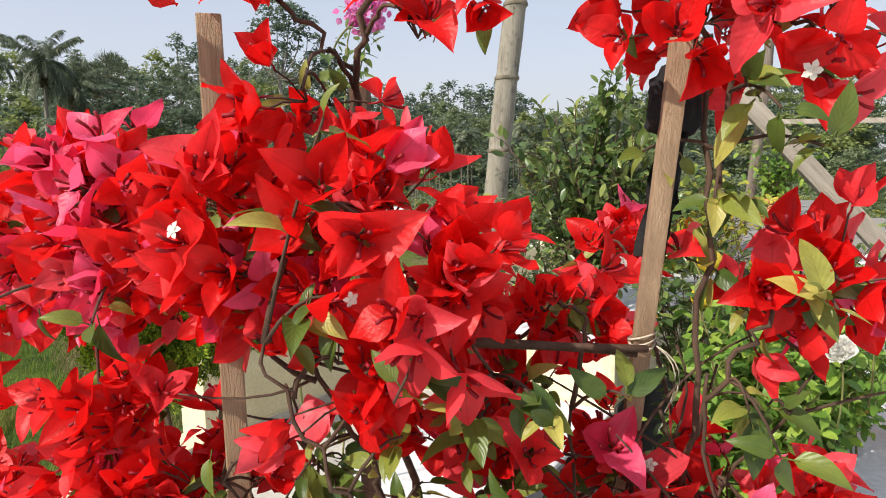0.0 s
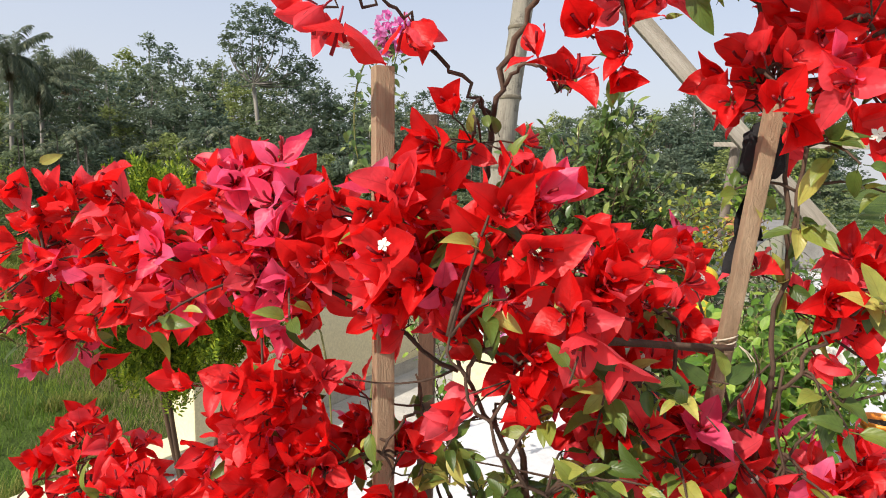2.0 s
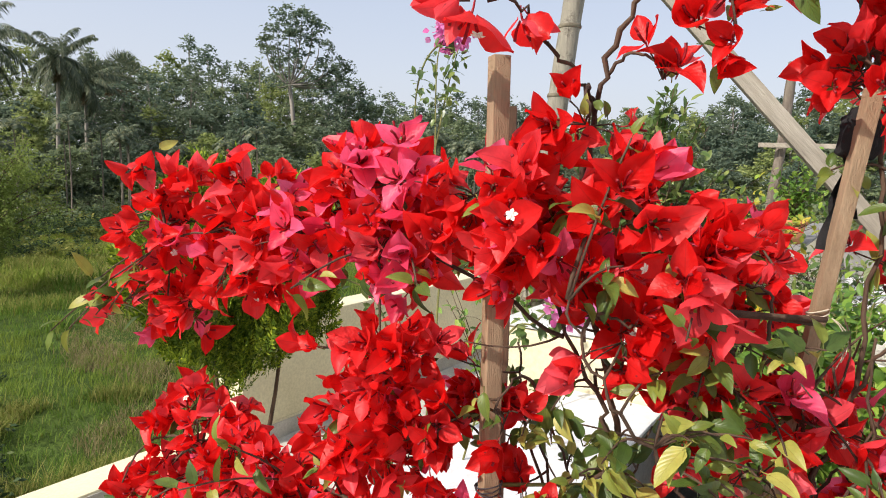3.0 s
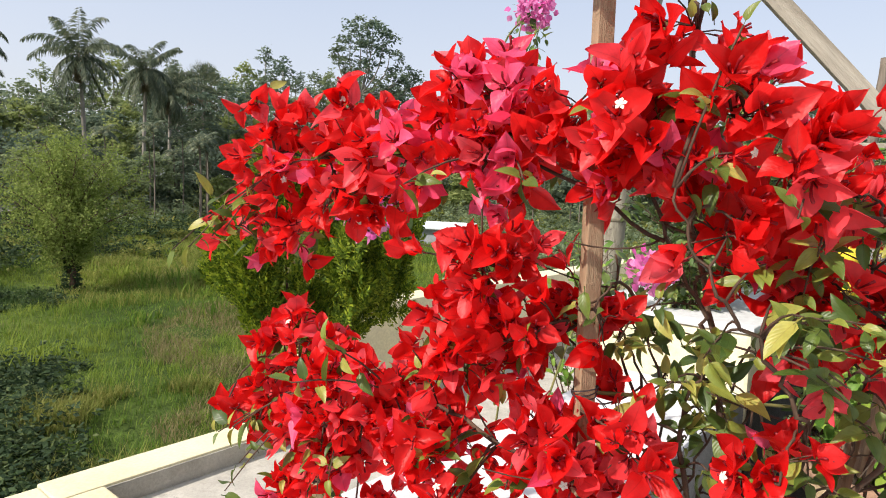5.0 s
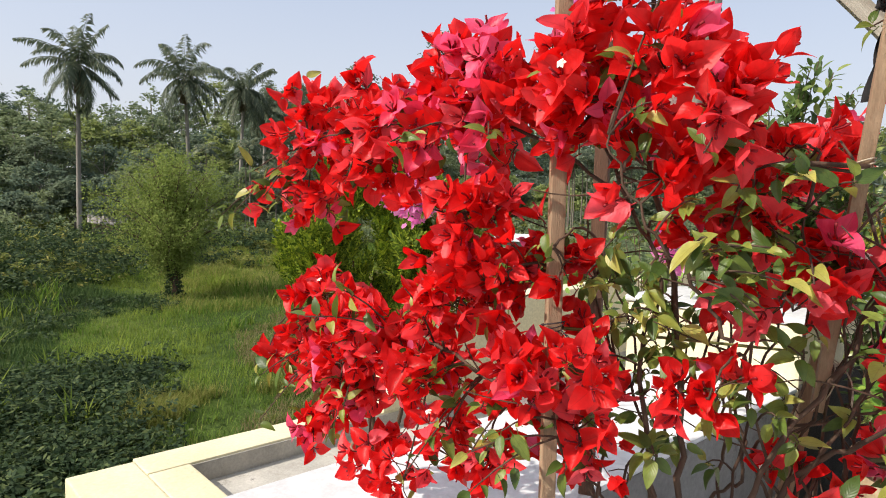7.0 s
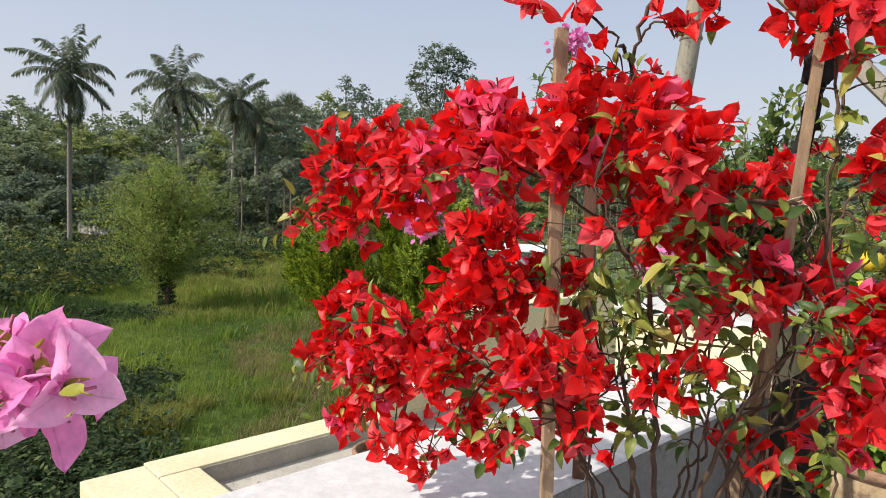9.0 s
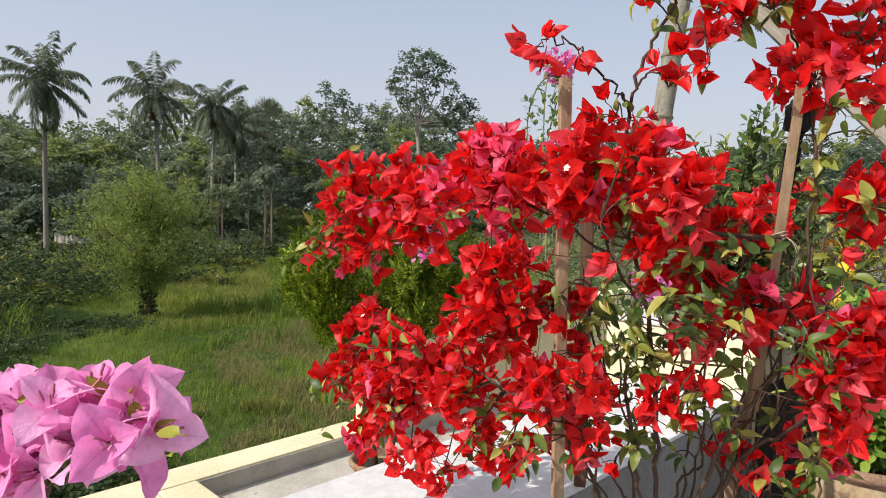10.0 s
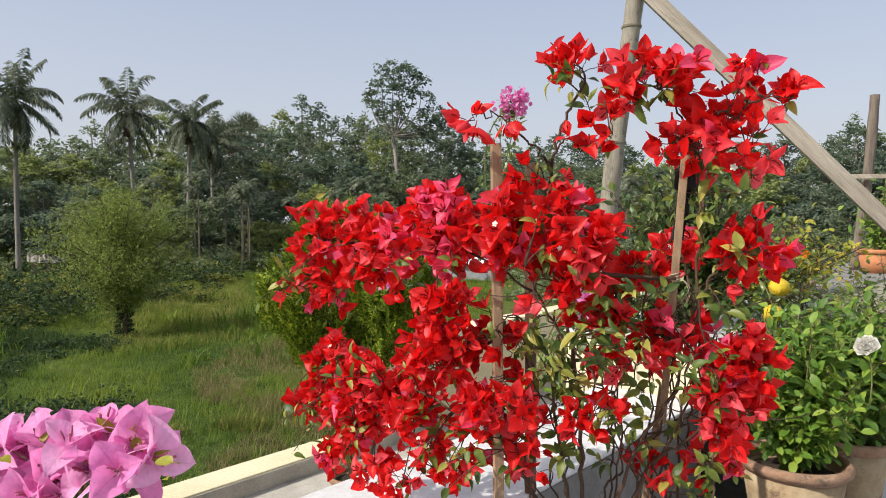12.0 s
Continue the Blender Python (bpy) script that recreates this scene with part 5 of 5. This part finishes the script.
        at = q + rng.normal(0, 0.5, (per, 3)) * (r, r, r * flat)
        d = rng.normal(0, 1, (per, 3)) * (1, 1, 0.45)
        d /= np.linalg.norm(d, axis=1)[:, None]
        up = rng.normal(0, 0.55, (per, 3)) + (0, 0, 1.0)
        e = np.cross(d, up)
        e /= np.linalg.norm(e, axis=1)[:, None]
        s = size * rng.uniform(0.6, 1.2, per)[:, None]
        out.append(np.stack((at - d * s, at + e * s * 0.5, at + d * s - (0, 0, 0.1 * size), at - e * s * 0.5), 1))
    return np.concatenate(out)


def plant_tree(wood, leaves, rng, base, height, spread, lumps, tufts, per, size, lean=0.0, clear=0.4, trunk=0.16):
    """A woodland tree: tapered trunk, limbs, and a crown of uneven tufted lumps in storeys."""
    base = np.asarray(base, float)
    top = base + (lean, 0, height * 0.92)
    p = curve(base, top, (rng.uniform(-0.4, 0.4), 0, 0), 7)
    tube(wood, p, trunk, trunk * 0.3, 6)
    for k in range(lumps):
        f = clear + (1 - clear) * (k + 0.6) / lumps
        a = k * 2.4 + rng.uniform(-0.7, 0.7)
        w = spread * (0.40 + 0.60 * math.sin(math.pi * min(1, 0.30 + 0.66 * (f - clear) / (1 - clear))))
        r = w * rng.uniform(0.35, 0.85) * (1 if k < lumps - 1 else 0.15)
        c = base + np.array((lean * f + r * math.cos(a), r * math.sin(a), height * (f - 0.05)))
        q = p[min(int(f * 5.0), 5)]
        tube(wood, curve(q, c, (0, 0, 0.3), 4), trunk * 0.38, trunk * 0.12, 4, False)
        cards(leaves, clumps(rng, c, (w * 0.58, w * 0.58, min(2.6, height * (1 - clear) / lumps * 1.25) + 0.35), tufts, per, size))


def polar(az, dist):
    """A place at so many degrees to the left of straight ahead."""
    return -dist * math.sin(radians(az)), dist * math.cos(radians(az))


AZ = [-24, -16, -11, -9, -5, -1.5, 3, 8, 13, 16.6, 19, 25.5, 30.4, 33, 35, 43, 47, 51, 62]
SKYLINE = [7.0, 7.0, 5.9, 5.5, 6.0, 5.0, 6.0, 6.8, 6.3, 7.9, 8.9, 9.3, 10.0, 9.4, 8.4, 7.9, 7.3, 6.7, 6.6]


def build_woods():
    rng = np.random.default_rng(77)
    for row, (dist, share, step, size) in enumerate(((126, 1.0, 1.9, 0.36), (114, 0.93, 1.9, 0.33), (103, 0.80, 2.0, 0.30), (94, 0.62, 2.1, 0.28), (86, 0.45, 2.2, 0.26), (79, 0.27, 2.4, 0.24))):
        wood, shades = Geo(), [Geo(), Geo(), Geo()]
        az = -24.0
        while az < 62:
            d = dist + rng.uniform(-5, 5)
            x, y = polar(az, d)
            z = ground_z(x, y)
            el = np.interp(az, AZ, SKYLINE)
            h = (2 + d * math.tan(radians(el)) - z) * share * rng.uniform(0.88, 1.14)
            shade = shades[0 if (u := rng.random()) < 0.48 else 1 if u < 0.86 else 2]
            plant_tree(wood, shade, rng, (x, y, z - 0.2), h, min(4.8, 2.1 + 0.13 * h), 10, 15, 14, size, rng.uniform(-1, 1), rng.uniform(0.25, 0.45) if row < 2 else rng.uniform(0.40, 0.62), 0.10 + 0.005 * h)
            az += step * rng.uniform(0.55, 1.3)
        woods = thing("woods", "dense mixed green woodland along the meadow", "trees", (*polar(20, dist), FIELD), "rows of woodland")
        tagged(part("trunks", wood, M_BARK, woods), kind="stuff")
        for g, mat, label in zip(shades, (M_HAZYWOOD, M_HAZYWOODMID, M_WOODPALE), ("deep green crowns", "green crowns", "yellow-green crowns")):
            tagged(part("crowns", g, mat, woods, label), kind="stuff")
        tagged(woods, kind="stuff")
    # undergrowth at the foot of the woods and on the meadow's left side
    leaves, pale = Geo(), Geo()
    for _ in range(620):
        az, d = rng.uniform(-24, 62), rng.uniform(64, 100)
        x, y = polar(az, d)
        h = rng.uniform(1.0, 2.2) * (1 + max(0, d - 68) / 15)
        if (47 < az < 53.5 and d < 84) or (34 < az < 37.5 and d < 72):
            continue
        cards(pale if rng.random() < 0.22 else leaves, clumps(rng, (x, y, ground_z(x, y) + h * 0.45), (h * rng.uniform(0.7, 1.3), h, h * 0.65), 13, 11, 0.20))
    tagged(solid("undergrowth", leaves, M_HAZYWOODMID, "low tangled undergrowth before the woods", "bushes"), kind="stuff")
    tagged(solid("undergrowth", pale, M_WEEDPALE, "pale yellow-green bushes before the woods", "bushes"), kind="stuff")
    leaves, pale = Geo(), Geo()
    for _ in range(170):
        az, d = rng.uniform(-28, 12), rng.uniform(30, 66)
        x, y = polar(az, d)
        h = rng.uniform(1.0, 2.3) * (0.5 + d / 50)
        cards(pale if rng.random() < 0.25 else leaves, clumps(rng, (x, y, ground_z(x, y) + h * 0.45), (h * rng.uniform(0.8, 1.3), h, h * 0.7), 16, 13, 0.15))
    tagged(solid("thicket", leaves, M_HAZYWOODMID, "green thicket beyond the roof", "bushes"), kind="stuff")
    tagged(solid("thicket", pale, M_WEEDPALE, "yellowish thicket beyond the roof", "bushes"), kind="stuff")
    leaves, pale = Geo(), Geo()
    for _ in range(330):
        az, d = rng.uniform(43, 66), rng.uniform(33, 66)
        near = 33 + max(0, 52 - az) * 1.5
        if d < near or (43 < az < 53.5 and d > 52):
            continue
        x, y = polar(az, d)
        h = rng.uniform(0.8, 1.9) * (0.7 + d / 90)
        cards(pale if rng.random() < 0.10 else leaves, clumps(rng, (x, y, ground_z(x, y) + h * 0.4), (h * rng.uniform(0.9, 1.6), h * 1.3, h * 0.65), 12, 12, 0.13))
    for _ in range(40):
        az, d = rng.uniform(37.5, 46), rng.uniform(44, 60)
        x, y = polar(az, d)
        h = rng.uniform(0.4, 1.1)
        cards(pale if rng.random() < 0.4 else leaves, clumps(rng, (x, y, ground_z(x, y) + h * 0.4), (h * rng.uniform(0.9, 1.6), h * 1.3, h * 0.65), 12, 12, 0.12))
    for _ in range(110):
        az, d = rng.uniform(31, 50), rng.uniform(54, 72)
        if 34 < az < 37 and d < 68:
            continue
        x, y = polar(az, d)
        h = rng.uniform(0.7, 2.0)
        cards(pale if rng.random() < 0.25 else leaves, clumps(rng, (x, y, ground_z(x, y) + h * 0.4), (h * rng.uniform(0.9, 1.6), h * 1.3, h * 0.7), 12, 12, 0.16))
    tagged(solid("scrub", leaves, M_WEED, "dark green scrub on the meadow", "bushes"), kind="stuff")
    tagged(solid("scrub", pale, M_WEEDPALE, "yellowish scrub on the meadow", "bushes"), kind="stuff")


def build_tall_tree():
    rng = np.random.default_rng(5)
    x, y = polar(22.6, 98)
    z = ground_z(x, y)
    tree = thing("tall_tree", "tall tree with an umbrella crown standing above the woods", "tree", (x, y, z))
    wood, leaves = Geo(), Geo()
    fork = np.array((x - 0.6, y, 15.0))
    tube(wood, curve((x, y, z - 0.3), fork, (0.5, 0, 0), 7), 0.42, 0.28, 8)
    r = np.array((math.cos(radians(22.6)), math.sin(radians(22.6)), 0))
    for a, zz, w, h, n in ((-3.4, 19.6, 1.9, 1.3, 130), (-2.4, 22.4, 2.3, 1.5, 180), (-0.6, 24.6, 2.4, 1.6, 200), (1.4, 24.0, 2.4, 1.6, 200), (3.2, 22.6, 2.2, 1.5, 180), (4.2, 20.6, 1.9, 1.2, 130), (0.6, 21.6, 2.6, 1.3, 170), (-3.9, 20.9, 1.6, 0.9, 90),
                           (4.6, 17.0, 2.4, 1.5, 170), (6.2, 15.6, 2.0, 1.4, 140), (2.6, 15.4, 2.0, 1.3, 120), (-2.6, 15.2, 2.2, 1.2, 110), (0.8, 19.0, 2.2, 1.3, 120), (-1.9, 18.0, 1.7, 1.0, 80), (5.4, 18.6, 2.2, 1.4, 140), (7.0, 17.2, 1.7, 1.2, 100)):
        c = np.array((x, y, zz)) + r * a + (0, rng.uniform(-1.5, 1.5), 0)
        tube(wood, curve(fork, c, r * (0.25 * a) + (0, 0, -0.6), 6), 0.15, 0.05, 5)
        cards(leaves, clumps(rng, c, (w * 1.15, w * 1.15, h * 1.1), int(n / 6), 13, 0.30))
    part("trunk", wood, M_BARK, tree)
    tagged(part("crown", leaves, M_HAZYWOOD, tree), kind="stuff")


def build_coconut(base, crown_z, radius, seed, lean=0.0, group="coconut palms", label="tall coconut palm with drooping fronds at the meadow's edge"):
    rng = random.Random(seed)
    x, y = base
    z = ground_z(x, y)
    palm = thing("coconut_palm", label, "palm tree", (x, y, z), group)
    g = Geo()
    top = np.array((x + lean, y, crown_z))
    tube(g, curve((x, y, z - 0.3), top, (0.15 * rng.uniform(-1, 1), 0, 0), 12), 0.26, 0.17, 9, True, 0.05, rng)
    part("trunk", g, M_BARK, palm, "slender grey ringed trunk")
    for dead, count, mat in ((False, 30, M_PALM), (True, 6, M_DRYPALM)):
        for k in range(count):
            g = Geo()
            a = k * 2.4 + rng.uniform(-0.3, 0.3)
            el = -1.2 if dead else 1.40 - 2.5 * (k / count) ** 0.85 + rng.uniform(-0.3, 0.3)
            out = np.array((math.cos(a), math.sin(a), 0))
            ln = radius * (rng.uniform(0.45, 0.6) if dead else rng.uniform(0.85, 1.08))
            s = np.linspace(0, 1, 9)
            bend = el - rng.uniform(0.5, 1.9) * s ** 1.5
            step = ln / 8
            pts = [top.copy()]
            for i in range(1, 9):
                pts.append(pts[-1] + step * (out * math.cos(bend[i]) + np.array((0, 0, math.sin(bend[i])))))
            pts = np.array(pts)
            tube(g, pts, 0.055, 0.012, 4, False)
            side = np.cross(out, (0, 0, 1.0))
            for i in range(46):
                f = 0.10 + 0.89 * i / 46
                j = min(int(f * 8), 7)
                q = pts[j] + (pts[j + 1] - pts[j]) * (f * 8 - j)
                tan = unit(pts[j + 1] - pts[j])
                for sg in (-1, 1):
                    w = radius * 0.21 * math.sin(math.pi * (0.12 + 0.84 * f)) ** 0.7
                    d = unit(side * sg * 0.75 + tan * 0.6 + np.array((0, 0, -0.6 + rng.uniform(-0.6, 0.5))))
                    w *= rng.uniform(0.7, 1.15)
                    tip = q + d * w + np.array((0, 0, -0.22 * w))
                    mid = q + d * w * 0.5 + tan * 0.05
                    g.add([q, mid + tan * 0.075, tip, mid - tan * 0.075], [(0, 1, 2, 3)])
            part("dead_frond" if dead else "frond", g, mat, palm, "hanging brown frond" if dead else "")
    return palm


def build_fan_palm(base, crown_z, radius, seed):
    rng = random.Random(seed)
    x, y = base
    z = ground_z(x, y)
    palm = thing("fan_palm", "stout fan palm with a rounded grey-green crown", "palm tree", (x, y, z), "fan palms")
    top = np.array((x, y, crown_z))
    g = Geo()
    tube(g, curve((x, y, z - 0.3), top, (0.1, 0, 0), 9), 0.36, 0.26, 9)
    part("trunk", g, M_BARK, palm)
    for k in range(30):
        g = Geo()
        dead = k >= 25
        a, el = k * 2.4, (-1.0 if dead else 1.35 - 1.9 * k / 25)
        d = np.array((math.cos(a) * math.cos(el), math.sin(a) * math.cos(el), math.sin(el)))
        hub = top + d * radius * rng.uniform(0.42, 0.6)
        tube(g, [top, (top + hub) / 2, hub], 0.06, 0.035, 4, False)
        side = unit(np.cross(d, (0.1, 0.2, 1)))
        up = np.cross(side, d)
        for i in range(19):
            b = (i - 9) / 9 * 1.5
            e = unit(d * math.cos(b) + side * math.sin(b) + up * rng.uniform(-0.1, 0.25))
            w = radius * 0.55 * (1 - 0.18 * abs(b))
            t = np.cross(e, up) * 0.075
            g.add([hub, hub + e * w * 0.55 + t, hub + e * w + (0, 0, -0.12), hub + e * w * 0.55 - t], [(0, 1, 2, 3)])
        part("dead_leaf" if dead else "fan_leaf", g, M_DRYPALM if dead else M_PALM, palm)


def build_meadow_tree():
    rng = np.random.default_rng(19)
    x, y = -22.9, 22.1
    z = ground_z(x, y)
    tree = thing("feathery_tree", "small feathery yellow-green tree alone on the meadow", "tree", (x, y, z))
    wood, leaves, ivy = Geo(), Geo(), Geo()
    tube(wood, curve((x, y, z - 0.2), (x + 0.1, y, z + 1.5), (0.08, 0, 0), 6), 0.15, 0.11, 7)
    for k in range(34):
        a = k * 2.4
        f = (k + 0.5) / 34
        reach = 2.9 * math.sin(math.pi * (0.10 + 0.52 * f)) if k % 3 else 1.5 * f
        fork = np.array((x + 0.1 * math.cos(a), y + 0.1 * math.sin(a), z + 0.8 + 0.9 * (1 - f)))
        tip = np.array((x + reach * math.cos(a), y + reach * math.sin(a), z + 6.3 - 3.4 * f ** 1.5 + rng.uniform(-0.4, 0.3)))
        p = curve(fork, tip, (-0.25 * math.cos(a) * reach, -0.25 * math.sin(a) * reach, 0.25), 9)
        tube(wood, p, 0.05, 0.010, 5)
        for j in range(2, 9):
            for _ in range(5):
                c = p[j] + rng.normal(0, 0.40, 3) * (1, 1, 0.8)
                tube(wood, [p[j], (p[j] + c) / 2, c], 0.010, 0.005, 3, False)
                cards(leaves, tree_cards(rng, c, (0.40, 0.40, 0.42), 36, 0.058))
    for k in range(10):
        h = 0.1 + 0.20 * k
        cards(ivy, tree_cards(rng, (x, y, z + h), (0.55 - 0.03 * k, 0.55 - 0.03 * k, 0.28), 80, 0.085))
    part("trunk", wood, M_STEM, tree, "dark branching stems")
    tagged(part("ivy", ivy, M_WEED, tree, "dark creeper round the trunk"), kind="stuff")
    tagged(part("crown", leaves, M_BUSH, tree), kind="stuff")


def build_areca():
    rng = random.Random(9)
    first = None
    for k in range(34):
        az, d = rng.uniform(*((1, 13) if k < 18 else (24, 44))), rng.uniform(66, 84)
        x, y = polar(az, d)
        z = ground_z(x, y)
        h = rng.uniform(0.85, 1.15)
        if first is None:
            palm = thing("areca_palm", "slender areca palm with a pale straight trunk", "palm tree", (x, y, z), "areca palms")
            g = Geo()
            tube(g, curve((x, y, z - 0.2), (x, y, z + 8.6), (0.1, 0, 0), 7), 0.075, 0.05, 7)
            part("trunk", g, M_POST, palm)
            for f in range(9):
                g = Geo()
                a = f * 2.4
                out, el, q = np.array((math.cos(a), math.sin(a), 0)), 1.2 - 0.13 * f, np.array((x, y, z + 8.6))
                for i in range(10):
                    nxt = q + 0.17 * (out * math.cos(el) + np.array((0, 0, math.sin(el))))
                    el -= 0.17
                    side = np.cross(out, (0, 0, 1.0))
                    for sg in (-1, 1):
                        g.add([q, nxt + side * sg * 0.10, q + side * sg * 0.5 + (0, 0, -0.25), q + side * sg * 0.2], [(0, 1, 2, 3)])
                    q = nxt
                part("frond", g, M_PALM, palm)
            first = palm
        else:
            ob = copy_thing(first, Matrix.Translation((x, y, z)))
            ob.scale = (h, h, h)


def build_hut():
    x, y = -60.0, 49.5
    z = ground_z(x, y)
    hut = thing("hut", "small ramshackle hut with a sagging tin roof", "hut", (x, y, z))
    turn = np.array(Matrix.Rotation(radians(50), 3, "Z"))
    g = Geo()
    box(g, (-1.5, -1.0, -0.2), (1.5, 1.0, 1.35), 0.03, turn, (x, y, z))
    part("wall", g, M_MUD, hut)
    for sg in (-1, 1):
        g = Geo()
        k = 22
        co = []
        for i in range(k + 1):
            for j in (0, 1):
                co.append((-1.9 + 3.8 * i / k, sg * (0.02 + 1.45 * j), 2.1 - 0.85 * j + 0.05 * (i % 2) - 0.25 * math.sin(math.pi * i / k) + 0.10 * noise.noise((i * 0.6, sg, j))))
        co = np.array(co) @ turn.T + (x, y, z)
        g.add(co, [(2 * i, 2 * i + 1, 2 * i + 3, 2 * i + 2) for i in range(k)])
        part("roof_sheet", g, M_TIN, hut, "weathered corrugated sheet", smooth=False)


def build_shed():
    x, y = polar(15.6, 56)
    z = ground_z(x, y)
    shed = thing("shed", "low outbuilding with white sheets over grey block walls", "shed", (x, y, z))
    g = Geo()
    box(g, (-2.2, -1.5, -0.2), (2.6, 1.5, 1.5), 0.02, None, (x, y, z))
    part("wall", g, M_GREY, shed, "grey block wall", smooth=False)
    g = Geo()
    box(g, (-2.5, -1.8, 1.52), (2.9, 1.8, 1.64), 0.02, np.array(Matrix.Rotation(radians(6), 3, "X")), (x, y, z))
    part("roof", g, M_SHED, shed, "white roofing sheet", smooth=False)


build_woods()
build_tall_tree()
build_coconut((-58.0, 44.6), 13.7, 5.4, 1, 0.3)
build_coconut((-52.8, 53.9), 13.9, 5.5, 2, -0.6)
build_coconut((-54.2, 63.5), 14.2, 5.0, 3, 0.8)
build_coconut((-57.5, 72.5), 12.8, 5.0, 4, 0.2)
build_fan_palm((-62.0, 86.0), 15.2, 4.2, 5)
build_fan_palm((-65.5, 84.0), 14.0, 4.2, 6)
build_areca()
build_meadow_tree()
build_hut()
build_shed()


# ---- grass ----
def build_grass(name, label, n, mat, az, dist, tall, blades, seed, keep=None):
    rng = np.random.default_rng(seed)
    a = np.radians(rng.uniform(*az, n))
    d = dist[0] + (dist[1] - dist[0]) * rng.uniform(0, 1, n) ** 0.8
    x, y = -d * np.sin(a), d * np.cos(a)
    ok = np.array([(keep is None or keep(p, q)) and (p + 2.92) * E2[0] + (q - 2.64) * E2[1] < -0.6 for p, q in zip(x, y)])
    x, y, d = x[ok], y[ok], d[ok]
    z = np.array([ground_z(p, q) for p, q in zip(x, y)])
    n = len(x)
    base = np.repeat(np.stack((x, y, z - 0.03), 1), blades, 0)
    m = n * blades
    grow = np.repeat(0.7 + d / 45, blades)
    base[:, :2] += rng.normal(0, 0.13, (m, 2)) * grow[:, None]
    lush = np.array([0.95 + 0.9 * noise.noise((p * 0.35, q * 0.35, 6.6)) + 0.5 * noise.noise((p * 1.1, q * 1.1, 1.6)) for p, q in zip(x, y)])
    h = tall * rng.uniform(0.55, 1.25, m) * (0.8 + 0.2 * grow) * np.repeat(np.clip(lush, 0.3, 2.0), blades)
    th = rng.uniform(0, 2 * math.pi, m)
    lean = np.stack((np.cos(th), np.sin(th), 0 * th), 1) * (h * rng.uniform(0.25, 1.1, m))[:, None]
    w = np.stack((-np.sin(th), np.cos(th), 0 * th), 1) * (0.011 * grow * tall / 0.4)[:, None]
    up = np.zeros((m, 3))
    up[:, 2] = h
    v = np.stack((base - w, base + w, base + lean * 0.35 + up * 0.6 + w * 0.8, base + lean + up, base + lean * 0.35 + up * 0.6 - w * 0.8), 1).reshape(-1, 3)
    g = Geo()
    g.add(v, [f for i in range(m) for f in ((5 * i, 5 * i + 1, 5 * i + 2, 5 * i + 4), (5 * i + 4, 5 * i + 2, 5 * i + 3))])
    tagged(solid(name, g, mat, label, "grass"), kind="stuff")


def rank(x, y):
    """Whether the coarse dark grass of the meadow's far side grows here."""
    return math.degrees(math.atan2(-x, y)) + 7 * noise.noise((x * 0.18, y * 0.18, 5.5)) > 49.5 and math.hypot(x, y) > 15


def wet(x, y):
    return noise.noise((x * 0.10, y * 0.10, 5.1)) < 0.62 and not rank(x, y)


build_grass("grass", "lush green meadow grass", 15500, M_GRASS, (14, 66), (11, 64), 0.27, 8, 1, wet)
build_grass("dark_grass", "coarse dark green grass on the meadow", 5200, M_DARKGRASS, (44, 68), (15, 40), 0.30, 8, 7, rank)
build_grass("dry_grass", "dry brown grass patches on the meadow", 4600, M_DRYGRASS, (24, 41), (12, 38), 0.27, 8, 2, lambda x, y: noise.noise((x * 0.16, y * 0.16, 2.2)) + 0.6 * noise.noise((x * 0.5, y * 0.5, 3.2)) > -0.06 + 0.05 * max(0, math.degrees(math.atan2(-x, y)) - 36))
build_grass("pale_grass", "long pale yellow-green grass bent over near the house", 1500, M_PALEGRASS, (36, 50), (11, 15.5), 0.34, 9, 4, lambda x, y: noise.noise((x * 0.3, y * 0.3, 9.2)) > -0.02)
build_grass("pale_grass", "sunlit yellow-green grass on the far meadow", 1900, M_PALEGRASS, (36, 47), (27, 58), 0.36, 8, 6, lambda x, y: noise.noise((x * 0.12, y * 0.12, 3.7)) > -0.05)
build_grass("tall_grass", "clumps of taller reedy grass", 900, M_GRASS, (16, 66), (12, 45), 0.75, 9, 3, lambda x, y: noise.noise((x * 0.22, y * 0.22, 8.2)) > 0.22)


def build_weeds():
    rng = np.random.default_rng(52)
    leaves = Geo()
    for k in range(720):
        az, d = (rng.uniform(48, 70), rng.uniform(10, 20)) if k < 430 else (rng.uniform(46, 68), rng.uniform(18, 32))
        x, y = polar(az, d)
        if noise.noise((x * 0.22, y * 0.22, 4.4)) < (-0.15 if k < 430 else -0.02) or (x + 2.92) * E2[0] + (y - 2.64) * E2[1] > -0.8:
            continue
        h = rng.uniform(0.2, 0.75 if k < 430 else 0.45)
        cards(leaves, clumps(rng, (x, y, ground_z(x, y) + h * 0.4), (h * 1.3, h * 1.3, h * 0.75), 9, 9, 0.075))
    tagged(solid("weeds", leaves, M_WEED, "broad-leaved weeds among the grass", "weeds"), kind="stuff")


build_weeds()
